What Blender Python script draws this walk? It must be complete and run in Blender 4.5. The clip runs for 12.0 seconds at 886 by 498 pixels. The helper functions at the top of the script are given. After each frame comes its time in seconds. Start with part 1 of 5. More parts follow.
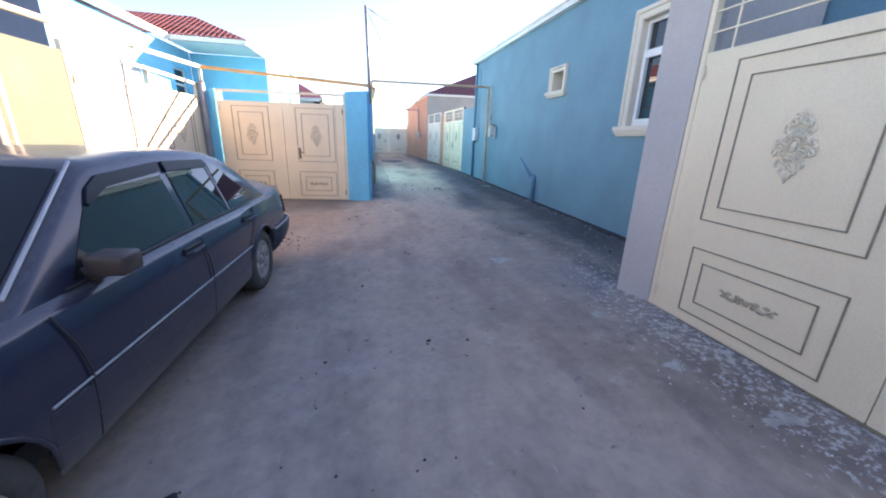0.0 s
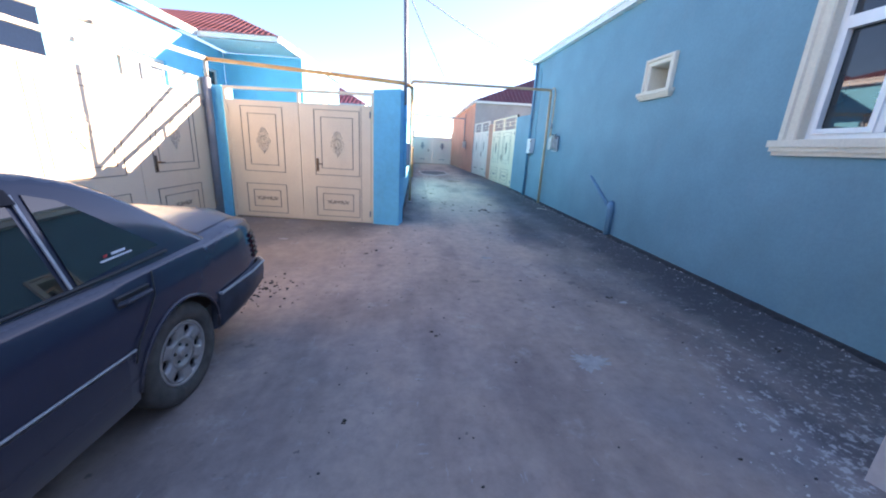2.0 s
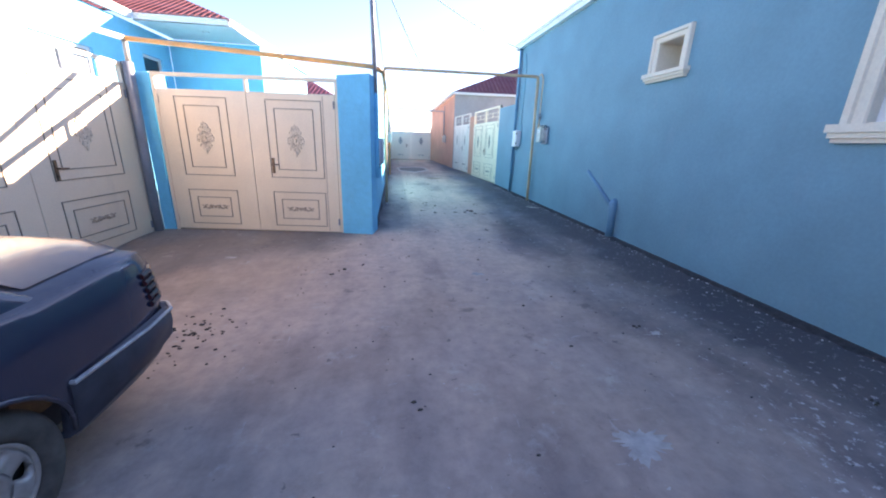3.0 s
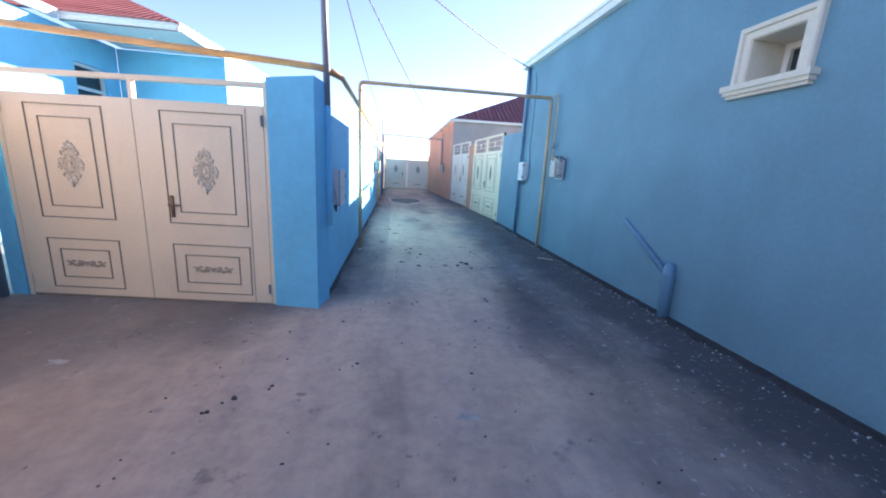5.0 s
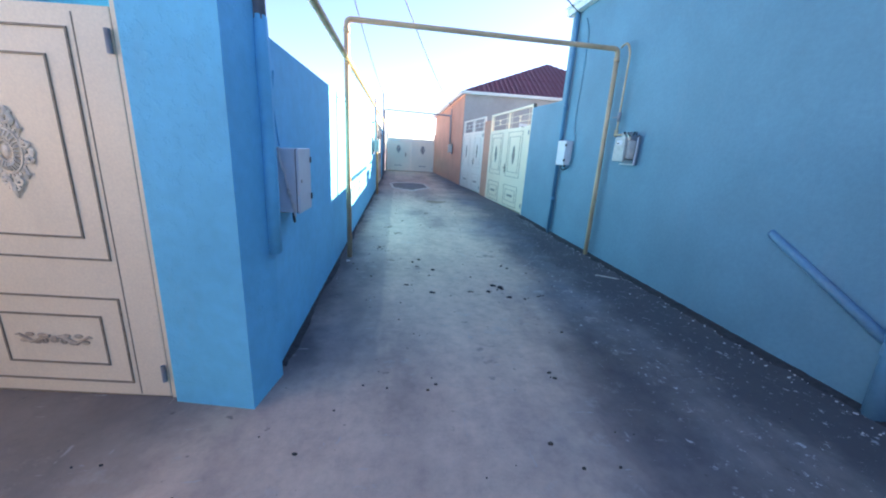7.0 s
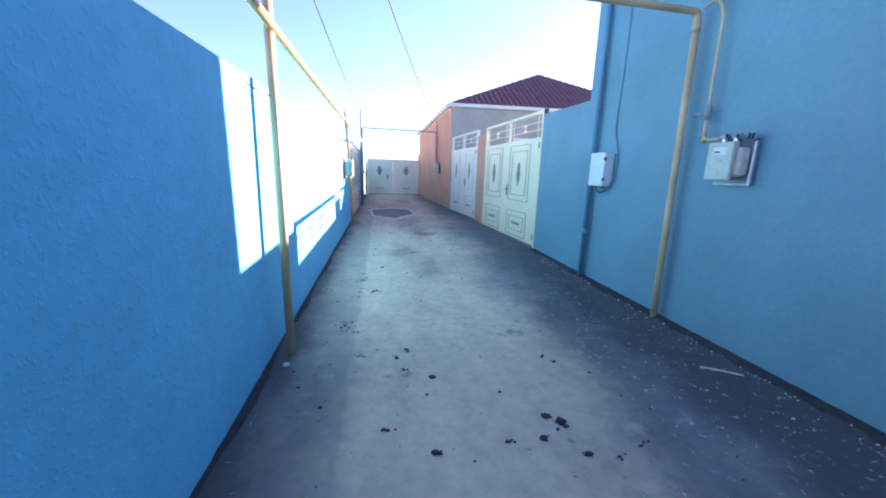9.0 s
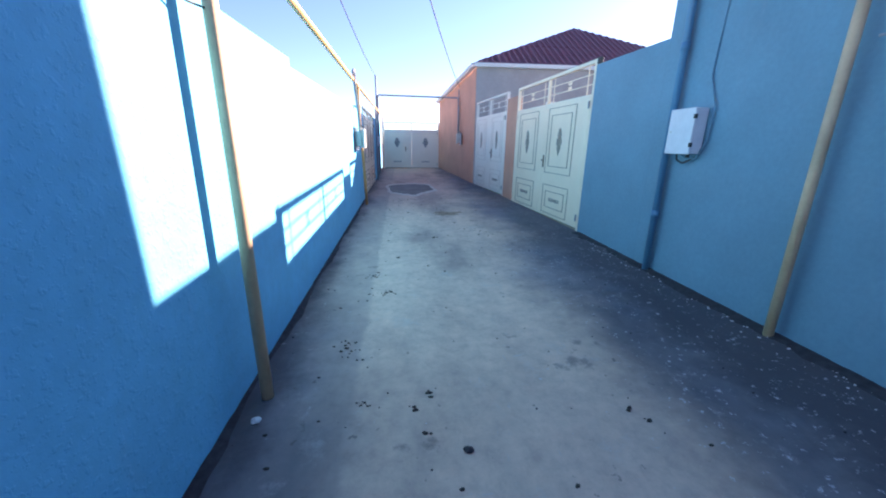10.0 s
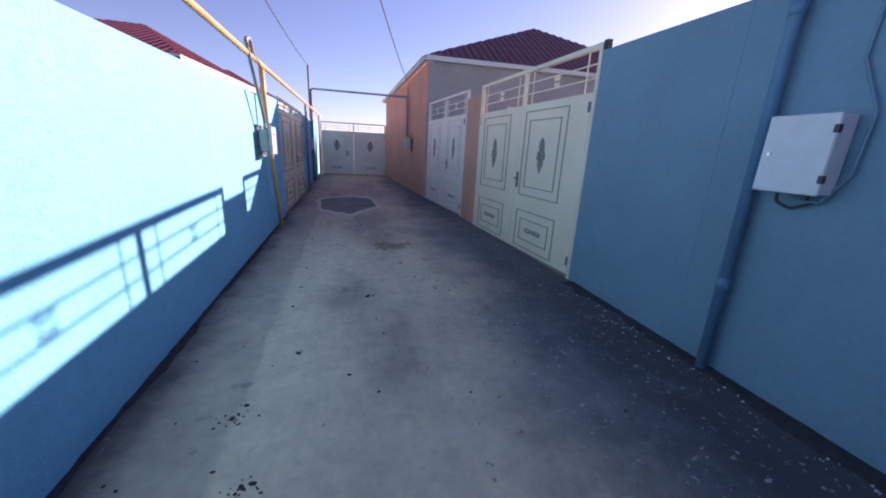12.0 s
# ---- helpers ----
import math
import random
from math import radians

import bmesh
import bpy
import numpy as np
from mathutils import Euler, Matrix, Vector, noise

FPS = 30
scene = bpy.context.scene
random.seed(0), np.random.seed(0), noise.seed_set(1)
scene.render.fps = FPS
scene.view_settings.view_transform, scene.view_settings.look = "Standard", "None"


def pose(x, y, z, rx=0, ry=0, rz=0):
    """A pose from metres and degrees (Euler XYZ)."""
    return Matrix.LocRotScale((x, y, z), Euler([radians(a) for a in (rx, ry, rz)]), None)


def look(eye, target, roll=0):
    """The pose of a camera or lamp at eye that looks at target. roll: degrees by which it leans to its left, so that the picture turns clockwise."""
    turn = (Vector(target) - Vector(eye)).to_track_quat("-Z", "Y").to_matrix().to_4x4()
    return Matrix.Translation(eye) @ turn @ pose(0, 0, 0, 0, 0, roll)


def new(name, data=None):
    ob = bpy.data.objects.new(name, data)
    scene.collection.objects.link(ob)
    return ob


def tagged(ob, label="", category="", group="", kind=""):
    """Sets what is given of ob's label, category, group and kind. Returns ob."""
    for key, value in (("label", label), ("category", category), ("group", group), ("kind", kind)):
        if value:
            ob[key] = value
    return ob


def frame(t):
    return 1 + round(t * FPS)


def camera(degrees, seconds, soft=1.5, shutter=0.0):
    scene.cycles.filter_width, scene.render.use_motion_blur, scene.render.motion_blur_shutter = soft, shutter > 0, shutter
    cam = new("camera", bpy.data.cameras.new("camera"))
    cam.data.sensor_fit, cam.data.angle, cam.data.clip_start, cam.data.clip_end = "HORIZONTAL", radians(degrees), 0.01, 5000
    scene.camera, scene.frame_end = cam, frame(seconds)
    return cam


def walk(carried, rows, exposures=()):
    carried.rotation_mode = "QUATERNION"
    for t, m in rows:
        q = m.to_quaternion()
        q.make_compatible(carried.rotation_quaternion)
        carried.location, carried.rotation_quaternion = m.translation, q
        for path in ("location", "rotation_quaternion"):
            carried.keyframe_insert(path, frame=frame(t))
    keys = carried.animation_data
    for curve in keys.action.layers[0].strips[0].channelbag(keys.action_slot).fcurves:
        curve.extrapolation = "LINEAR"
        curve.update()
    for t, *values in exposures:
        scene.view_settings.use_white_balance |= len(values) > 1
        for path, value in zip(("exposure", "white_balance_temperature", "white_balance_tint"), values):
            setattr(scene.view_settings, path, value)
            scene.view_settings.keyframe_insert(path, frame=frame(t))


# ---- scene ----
cam = camera(102.7, 12.0, 2.0)
METRES, EYE, TILT, LEAN, TURN = 11.1, 1.5, 0.0, 0.0, -12.0
ROWS = [
    (0.0, 0.0, 0.0, 0.0, 0.56, -17.02, -1.81),
    (0.5, 0.0017, 0.043, 0.0008, 7.53, -15.73, -3.32),
    (1.0, -0.0018, 0.0793, 0.0003, 7.66, -13.08, -3.68),
    (1.5, -0.0125, 0.1217, 0.0003, 7.08, -16.58, -3.35),
    (2.0, -0.012, 0.162, 0.0035, 7.53, -15.87, -3.11),
    (2.5, -0.0172, 0.2015, 0.0033, 3.38, -16.01, -2.08),
    (3.0, -0.0216, 0.2404, 0.0033, 4.3, -16.52, -1.95),
    (5.0, -0.0156, 0.4065, 0.012, 4.54, -12.31, -3.19),
    (5.5, -0.0229, 0.4453, 0.0109, 1.01, -12.98, -1.68),
    (6.0, -0.0288, 0.4858, 0.0088, 2.03, -13.06, -0.44),
    (6.5, -0.0396, 0.5257, 0.0113, 5.01, -14.47, -3.91),
    (8.5, -0.0765, 0.6929, 0.009, 3.35, -15.31, -1.79),
    (9.0, -0.0748, 0.7369, 0.0137, 2.36, -12.23, -1.61),
    (9.5, -0.0832, 0.7803, 0.0114, 0.71, -13.08, -2.73),
    (10.0, -0.0878, 0.8224, 0.0088, 5.42, -16.49, -0.74),
    (10.5, -0.0889, 0.8632, 0.0133, 6.16, -15.59, -2.81),
    (11.0, -0.0962, 0.9062, 0.0127, 0.58, -16.05, -2.02),
    (11.5, -0.0958, 0.9501, 0.0125, 0.04, -14.94, -0.88),
    (12.0, -0.0937, 0.9876, 0.0155, -2.33, -15.61, -2.79),
]
EXTRA = [
    (3.2, look((0.372, 2.832, 1.575), (0.557, 4.748, 1.034), 1.0)),
    (4.8, look((0.722, 4.338, 1.634), (0.993, 6.269, 1.190), 3.5)),
    (8.3, look((0.759, 7.534, 1.610), (1.029, 9.439, 1.062), 1.2)),
]
walk(cam, sorted(EXTRA + [(t, pose(0, 0, EYE, TILT, LEAN, TURN) @ pose(METRES * x, METRES * y, METRES * z, 90 + pitch, roll, yaw)) for t, x, y, z, yaw, pitch, roll in ROWS], key=lambda row: row[0]),
     exposures=[(0.0, 2.85, 8000, 26), (0.5, 2.74, 7500, 28), (1.0, 2.72, 7150, 30), (2.0, 2.75, 7200, 27), (2.5, 2.7, 7150, 28), (3.0, 2.85, 7200, 29), (5.0, 2.55, 7100, 29), (6.0, 2.68, 7050, 28), (6.7, 2.65, 6950, 26), (8.5, 2.7, 6600, 25), (9.6, 2.35, 6600, 32), (10.0, 2.2, 6500, 34), (10.5, 1.64, 6700, 46), (11.0, 1.57, 6850, 47), (11.5, 1.45, 6950, 48), (12.0, 1.3, 7100, 51)])

# ---- light ----
SUN = Vector((1.0, 0.67, 0.447)).normalized()
world = bpy.data.worlds.new("world")
scene.world = world
world.use_nodes = True
sky = world.node_tree.nodes.new("ShaderNodeTexSky")
sky.sky_type, sky.sun_disc = "NISHITA", False
sky.sun_elevation, sky.sun_rotation = math.asin(SUN.z), math.atan2(SUN.x, SUN.y)
sky.air_density, sky.dust_density, sky.ozone_density = 0.9, 0.25, 4.0
world.node_tree.links.new(sky.outputs[0], world.node_tree.nodes["Background"].inputs[0])
world.node_tree.nodes["Background"].inputs[1].default_value = 0.072
sun = new("sun", bpy.data.lights.new("sun", "SUN"))
sun.data.energy, sun.data.angle, sun.data.color = 4.4, radians(0.53), (1.0, 0.90, 0.76)
sun.matrix_world = look(SUN * 40, (0, 0, 0))


# ---- materials ----
def nodes_of(name):
    m = bpy.data.materials.new(name)
    m.use_nodes = True
    t = m.node_tree
    return m, t, t.nodes, t.links, t.nodes["Principled BSDF"]


def ramp(t, fac, stops):
    r = t.nodes.new("ShaderNodeValToRGB")
    while len(r.color_ramp.elements) < len(stops):
        r.color_ramp.elements.new(0.5)
    for e, (p, c) in zip(r.color_ramp.elements, stops):
        e.position, e.color = p, (*c, 1) if len(c) == 3 else c
    t.links.new(fac, r.inputs[0])
    return r.outputs[0]


def noise_tex(t, scale, detail=4, rough=0.55, stretch=None, world_space=True):
    n = t.nodes.new("ShaderNodeTexNoise")
    n.inputs["Scale"].default_value, n.inputs["Detail"].default_value, n.inputs["Roughness"].default_value = scale, detail, rough
    if world_space:
        pos = t.nodes.new("ShaderNodeNewGeometry").outputs["Position"]
    else:
        pos = t.nodes.new("ShaderNodeTexCoord").outputs["Object"]
    if stretch:
        mp = t.nodes.new("ShaderNodeMapping")
        mp.inputs["Scale"].default_value = stretch
        t.links.new(pos, mp.inputs[0])
        pos = mp.outputs[0]
    t.links.new(pos, n.inputs["Vector"])
    return n.outputs["Fac"]


def mix(t, fac, a, b, mode="MIX"):
    m = t.nodes.new("ShaderNodeMix")
    m.data_type, m.blend_type = "RGBA", mode
    for v, i in ((fac, 0), (a, 6), (b, 7)):
        if isinstance(v, (int, float)):
            m.inputs[i].default_value = v
        elif isinstance(v, tuple):
            m.inputs[i].default_value = (*v, 1)
        else:
            t.links.new(v, m.inputs[i])
    return m.outputs[2]


def bump(t, bsdf, height, strength, dist):
    b = t.nodes.new("ShaderNodeBump")
    b.inputs["Strength"].default_value, b.inputs["Distance"].default_value = strength, dist
    t.links.new(height, b.inputs["Height"])
    t.links.new(b.outputs[0], bsdf.inputs["Normal"])


def tint(c, k):
    return tuple(min(1, v * k) for v in c)


def painted(name, c, rough=0.6, vary=0.18, grain=90, relief=0.25, depth=0.004, dirt=(0.25, 0.22, 0.19), dirty=0.25, metal=0.0, blotch=1.3, lumps=0):
    """Paint on plaster or metal: broad fading, fine grain, stains."""
    m, t, n, l, b = nodes_of(name)
    broad = ramp(t, noise_tex(t, blotch, 5), [(0.3, tint(c, 1 - vary)), (0.7, tint(c, 1 + vary))])
    fine = ramp(t, noise_tex(t, grain * 0.5, 3), [(0.3, (0.9, 0.9, 0.9)), (0.7, (1, 1, 1))])
    col = mix(t, 1.0, broad, fine, "MULTIPLY")
    stain = ramp(t, noise_tex(t, 2.7, 8, 0.7, (1.5, 1.5, 0.5)), [(0.56, (0, 0, 0)), (0.8, (dirty, dirty, dirty))])
    l.new(mix(t, stain, col, dirt), b.inputs["Base Color"])
    b.inputs["Roughness"].default_value, b.inputs["Metallic"].default_value = rough, metal
    if lumps:
        # thrown plaster: flat-topped splashes with clear edges over a finer grain
        dab = ramp(t, noise_tex(t, lumps, 4, 0.55), [(0.55, (0, 0, 0)), (0.63, (0.8, 0.8, 0.8)), (0.78, (1, 1, 1))])
        bump(t, b, mix(t, 0.3, dab, noise_tex(t, grain * 3, 4, 0.6)), relief, depth)
    elif relief:
        bump(t, b, noise_tex(t, grain, 5, 0.6), relief, depth)
    return m


def plain(name, c, rough=0.5, metal=0.0, vary=0.12, scale=14, relief=0.0):
    m, t, n, l, b = nodes_of(name)
    l.new(ramp(t, noise_tex(t, scale, 5, 0.6), [(0.3, tint(c, 1 - vary)), (0.7, tint(c, 1 + vary))]), b.inputs["Base Color"])
    b.inputs["Roughness"].default_value, b.inputs["Metallic"].default_value = rough, metal
    if relief:
        bump(t, b, noise_tex(t, scale * 6, 4), relief, 0.003)
    return m


def glass(name, c, rough=0.02, spec=0.8):
    """Tinted glass over a dark interior."""
    m, t, n, l, b = nodes_of(name)
    l.new(ramp(t, noise_tex(t, 3, 3), [(0.3, tint(c, 0.8)), (0.7, tint(c, 1.3))]), b.inputs["Base Color"])
    b.inputs["Roughness"].default_value, b.inputs["Specular IOR Level"].default_value = rough, spec
    return m


def ground_material():
    m, t, n, l, b = nodes_of("dusty_concrete")
    sep = n.new("ShaderNodeSeparateXYZ")
    l.new(n.new("ShaderNodeNewGeometry").outputs["Position"], sep.inputs[0])

    def calc(op, a, c, d=None):
        k = n.new("ShaderNodeMath")
        k.operation = op
        for v, i in ((a, 0), (c, 1), (d, 2)):
            if isinstance(v, (int, float)):
                k.inputs[i].default_value = v
            elif v is not None:
                l.new(v, k.inputs[i])
        return k.outputs[0]

    def remap(v, a, c, p, q):
        k = n.new("ShaderNodeMapRange")
        k.interpolation_type = "SMOOTHSTEP"
        for key, val in (("From Min", a), ("From Max", c), ("To Min", p), ("To Max", q)):
            k.inputs[key].default_value = val
        l.new(v, k.inputs["Value"])
        return k.outputs[0]

    x, y = sep.outputs[0], sep.outputs[1]
    base = ramp(t, noise_tex(t, 0.7, 7, 0.6), [(0.3, (0.142, 0.135, 0.136)), (0.5, (0.195, 0.182, 0.178)), (0.72, (0.265, 0.242, 0.235))])
    tone = ramp(t, noise_tex(t, 0.5, 5, 0.6), [(0.38, (0.84, 0.93, 1.06)), (0.6, (1.08, 1.0, 0.92))])
    base = mix(t, 1.0, base, tone, "MULTIPLY")
    # pale dust tone mixed in along the middle, less toward the walls; wider in the open yard
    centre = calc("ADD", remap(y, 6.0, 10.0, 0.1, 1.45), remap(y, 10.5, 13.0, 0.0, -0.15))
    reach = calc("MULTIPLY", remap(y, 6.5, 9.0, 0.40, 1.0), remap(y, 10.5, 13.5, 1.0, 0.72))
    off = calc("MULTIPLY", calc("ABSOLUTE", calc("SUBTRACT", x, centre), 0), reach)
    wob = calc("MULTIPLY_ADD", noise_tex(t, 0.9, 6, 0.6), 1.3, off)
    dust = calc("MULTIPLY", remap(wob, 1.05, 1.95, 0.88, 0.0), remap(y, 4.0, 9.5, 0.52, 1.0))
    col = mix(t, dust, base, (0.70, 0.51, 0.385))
    # damp dark stains
    stain = ramp(t, noise_tex(t, 0.75, 5, 0.55, (1.4, 0.6, 1)), [(0.33, (0.58, 0.58, 0.62)), (0.50, (1, 1, 1))])
    col = mix(t, 0.9, col, stain, "MULTIPLY")
    mott = ramp(t, noise_tex(t, 4.5, 6, 0.6), [(0.3, (0.91, 0.91, 0.93)), (0.7, (1.06, 1.05, 1.05))])
    col = mix(t, 1.0, col, mott, "MULTIPLY")
    streak = ramp(t, noise_tex(t, 1.5, 5, 0.55, (1.8, 0.3, 1)), [(0.38, (0.92, 0.92, 0.93)), (0.62, (1.04, 1.04, 1.03))])
    col = mix(t, 1.0, col, streak, "MULTIPLY")
    patch = ramp(t, noise_tex(t, 10, 9, 0.72), [(0.34, (0.74, 0.74, 0.77)), (0.5, (1, 1, 1)), (0.66, (1.2, 1.19, 1.17))])
    col = mix(t, 0.6, col, patch, "MULTIPLY")
    scuff = ramp(t, noise_tex(t, 3.2, 9, 0.75), [(0.58, (0, 0, 0)), (0.70, (0.5, 0.5, 0.5))])
    col = mix(t, scuff, col, (0.50, 0.47, 0.43))
    # darker band toward the house side, with a broken edge
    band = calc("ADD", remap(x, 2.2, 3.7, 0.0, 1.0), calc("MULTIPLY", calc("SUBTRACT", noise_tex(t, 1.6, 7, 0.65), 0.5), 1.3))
    house_band = calc("MULTIPLY", remap(band, 0.32, 0.75, 0.0, 0.82), calc("MULTIPLY", remap(y, 2.5, 5.0, 0.0, 1.0), remap(y, 12.0, 16.0, 1.0, 0.55)))
    col = mix(t, house_band, col, (0.06, 0.058, 0.066))
    # a greyer, later strip of concrete along the lane wall with a straight joint, darker toward the wall's foot
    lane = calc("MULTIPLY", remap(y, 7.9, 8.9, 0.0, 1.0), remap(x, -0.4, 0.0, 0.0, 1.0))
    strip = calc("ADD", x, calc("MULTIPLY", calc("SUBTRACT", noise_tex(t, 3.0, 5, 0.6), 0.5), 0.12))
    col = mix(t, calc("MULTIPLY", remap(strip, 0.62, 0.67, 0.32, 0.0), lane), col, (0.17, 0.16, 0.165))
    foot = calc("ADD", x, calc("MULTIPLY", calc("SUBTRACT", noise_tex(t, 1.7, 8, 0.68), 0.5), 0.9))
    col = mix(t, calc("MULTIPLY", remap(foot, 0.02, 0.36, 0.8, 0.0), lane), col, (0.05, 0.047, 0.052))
    # brown silt where the yard drains toward the gates
    silt = calc("ADD", calc("MULTIPLY", remap(x, -0.9, 0.6, 1.0, 0.0), remap(y, 4.6, 6.4, 0.0, 1.0)), calc("MULTIPLY", calc("SUBTRACT", noise_tex(t, 1.2, 6, 0.6), 0.5), 1.2))
    col = mix(t, remap(silt, 0.5, 1.2, 0.0, 0.3), col, (0.30, 0.225, 0.16))
    # small dark oil and damp marks, long pale scrapes
    marks = ramp(t, noise_tex(t, 2.6, 7, 0.62), [(0.645, (0, 0, 0)), (0.69, (0.5, 0.5, 0.5))])
    col = mix(t, marks, col, (0.10, 0.09, 0.088))
    pits = ramp(t, noise_tex(t, 13, 3, 0.5), [(0.70, (0, 0, 0)), (0.74, (0.6, 0.6, 0.6))])
    col = mix(t, pits, col, (0.09, 0.08, 0.075))
    for turn in ((3.5, 0.8, 1), (0.9, 4.0, 1)):
        scrape = ramp(t, noise_tex(t, 5.0, 6, 0.7, turn), [(0.655, (0, 0, 0)), (0.69, (0.5, 0.5, 0.5))])
        col = mix(t, scrape, col, (0.46, 0.44, 0.42))
    # spilt lime plaster, thickest beside the near gate
    lime = calc("ADD", remap(x, 1.3, 2.6, -0.11, 0.10), remap(y, 2.2, 5.0, 0.0, -0.10))
    lime = calc("ADD", lime, noise_tex(t, 19.0, 9, 0.72))
    splash = ramp(t, lime, [(0.605, (0, 0, 0)), (0.645, (0.75, 0.75, 0.75))])
    col = mix(t, splash, col, (0.56, 0.55, 0.54))
    drops = ramp(t, calc("ADD", noise_tex(t, 17, 4, 0.6), remap(x, 0.0, 3.4, -0.05, 0.03)), [(0.70, (0, 0, 0)), (0.73, (0.55, 0.55, 0.55))])
    col = mix(t, drops, col, (0.55, 0.55, 0.55))
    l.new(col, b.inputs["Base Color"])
    b.inputs["Roughness"].default_value = 0.8
    bump(t, b, noise_tex(t, 24, 7, 0.65), 0.2, 0.01)
    return m


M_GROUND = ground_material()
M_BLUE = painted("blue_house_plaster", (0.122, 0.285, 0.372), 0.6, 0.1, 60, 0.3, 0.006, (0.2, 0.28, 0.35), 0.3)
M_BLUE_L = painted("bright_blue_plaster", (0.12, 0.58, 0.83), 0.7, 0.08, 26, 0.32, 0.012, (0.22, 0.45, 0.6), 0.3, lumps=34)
M_SKY = painted("sky_blue_plaster", (0.16, 0.68, 0.92), 0.6, 0.06, 60, 0.2, 0.005)
M_PIPEBLUE = painted("blue_pipe_paint", (0.11, 0.28, 0.40), 0.45, 0.1, 60, 0.1, 0.002, (0.3, 0.33, 0.35), 0.4)
M_DOWNPIPE = painted("deep_blue_pipe_paint", (0.07, 0.23, 0.36), 0.45, 0.1, 60, 0.1, 0.002, (0.2, 0.28, 0.33), 0.4)
M_HANDLE = plain("bronzed_handle", (0.20, 0.14, 0.10), 0.35, 0.8, 0.3, 30)
M_LILAC = painted("lilac_plaster", (0.53, 0.495, 0.49), 0.75, 0.06, 70, 0.2, 0.005, (0.4, 0.36, 0.34), 0.3)
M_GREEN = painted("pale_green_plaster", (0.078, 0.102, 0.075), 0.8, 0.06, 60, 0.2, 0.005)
M_WHITE = painted("white_house_plaster", (0.62, 0.60, 0.585), 0.8, 0.05, 60, 0.2, 0.005)
M_ORANGE = painted("orange_plaster", (0.68, 0.33, 0.225), 0.75, 0.1, 60, 0.3, 0.006)
M_RENDER = painted("grey_cement_render", (0.42, 0.37, 0.35), 0.85, 0.12, 60, 0.3, 0.006)
M_CREAM = painted("cream_gate_paint", (0.88, 0.745, 0.555), 0.42, 0.05, 160, 0.06, 0.002, (0.5, 0.42, 0.32), 0.25)
M_PALE = painted("pale_gate_paint", (0.80, 0.75, 0.67), 0.45, 0.05, 160, 0.06, 0.002, (0.5, 0.45, 0.4), 0.2)
M_LINE = plain("weathered_moulding", (0.27, 0.215, 0.155), 0.6, 0, 0.3, 30)
M_PALE_LINE = plain("pale_moulding", (0.58, 0.53, 0.46), 0.6, 0, 0.2, 30)
M_ORN_DARK = plain("tarnished_ornament", (0.34, 0.30, 0.25), 0.5, 0, 0.3, 40)
M_GARLAND = plain("browned_garland", (0.46, 0.37, 0.27), 0.5, 0, 0.3, 40)
M_ORN = plain("cast_ornament", (0.80, 0.69, 0.53), 0.5, 0, 0.25, 40)
M_STONE = painted("cream_window_surround", (0.74, 0.67, 0.56), 0.7, 0.06, 90, 0.15, 0.003)
M_PVC = plain("white_upvc", (0.80, 0.80, 0.80), 0.3, 0, 0.03)
M_FASCIA = plain("white_fascia", (0.80, 0.78, 0.75), 0.5, 0, 0.05)
M_PANE = glass("window_glass", (0.02, 0.025, 0.03))
M_YELLOW = painted("yellow_gas_pipe", (0.80, 0.43, 0.16), 0.45, 0.18, 60, 0.15, 0.002, (0.42, 0.36, 0.3), 0.6, blotch=4)
M_FADED = painted("faded_pipe_paint", (0.56, 0.50, 0.42), 0.5, 0.15, 60, 0.15, 0.002, (0.35, 0.3, 0.26), 0.5, blotch=4)
M_ARCH = painted("worn_ochre_pipe", (0.62, 0.43, 0.26), 0.5, 0.18, 60, 0.15, 0.002, (0.42, 0.36, 0.3), 0.6, blotch=3)
# pale pane colour stands in for washed-out, reflecting sunlit glass
M_GLARE_PANE = plain("glare_pane", (0.5, 0.5, 0.47), 0.15)
M_STEEL = painted("grey_steel_pipe", (0.25, 0.27, 0.30), 0.5, 0.15, 60, 0.15, 0.002, (0.2, 0.13, 0.1), 0.5, blotch=4)
M_DARK = plain("black_metal", (0.03, 0.03, 0.03), 0.5)
M_CABLE = plain("dark_cable", (0.03, 0.035, 0.04), 0.6)
M_BOX = plain("white_box_enamel", (0.66, 0.66, 0.68), 0.35, 0, 0.05)
M_CHROME = plain("worn_chrome", (0.55, 0.53, 0.5), 0.3, 0.9, 0.1)
M_ROOF = painted("red_corrugated_sheet", (0.31, 0.10, 0.09), 0.6, 0.1, 60, 0, 0.002, (0.3, 0.15, 0.12), 0.3)
M_ROOF2 = painted("maroon_corrugated_sheet", (0.17, 0.035, 0.05), 0.45, 0.1, 60, 0, 0.002, (0.2, 0.1, 0.1), 0.3)


# ---- building helpers ----
def part(name, bm, material, parent=None, label="", smooth=False):
    me = bpy.data.meshes.new(name)
    bmesh.ops.recalc_face_normals(bm, faces=bm.faces)
    bm.to_mesh(me)
    bm.free()
    me.materials.append(material)
    if smooth:
        me.shade_smooth()
    ob = new(name, me)
    ob.parent = parent
    if label:
        ob["label"] = label
    return ob


def thing(name, label, category, m=None, group="", kind=""):
    ob = tagged(new(name), label, category, group, kind)
    ob.empty_display_size = 0.1
    if m:
        ob.matrix_world = m
    return ob


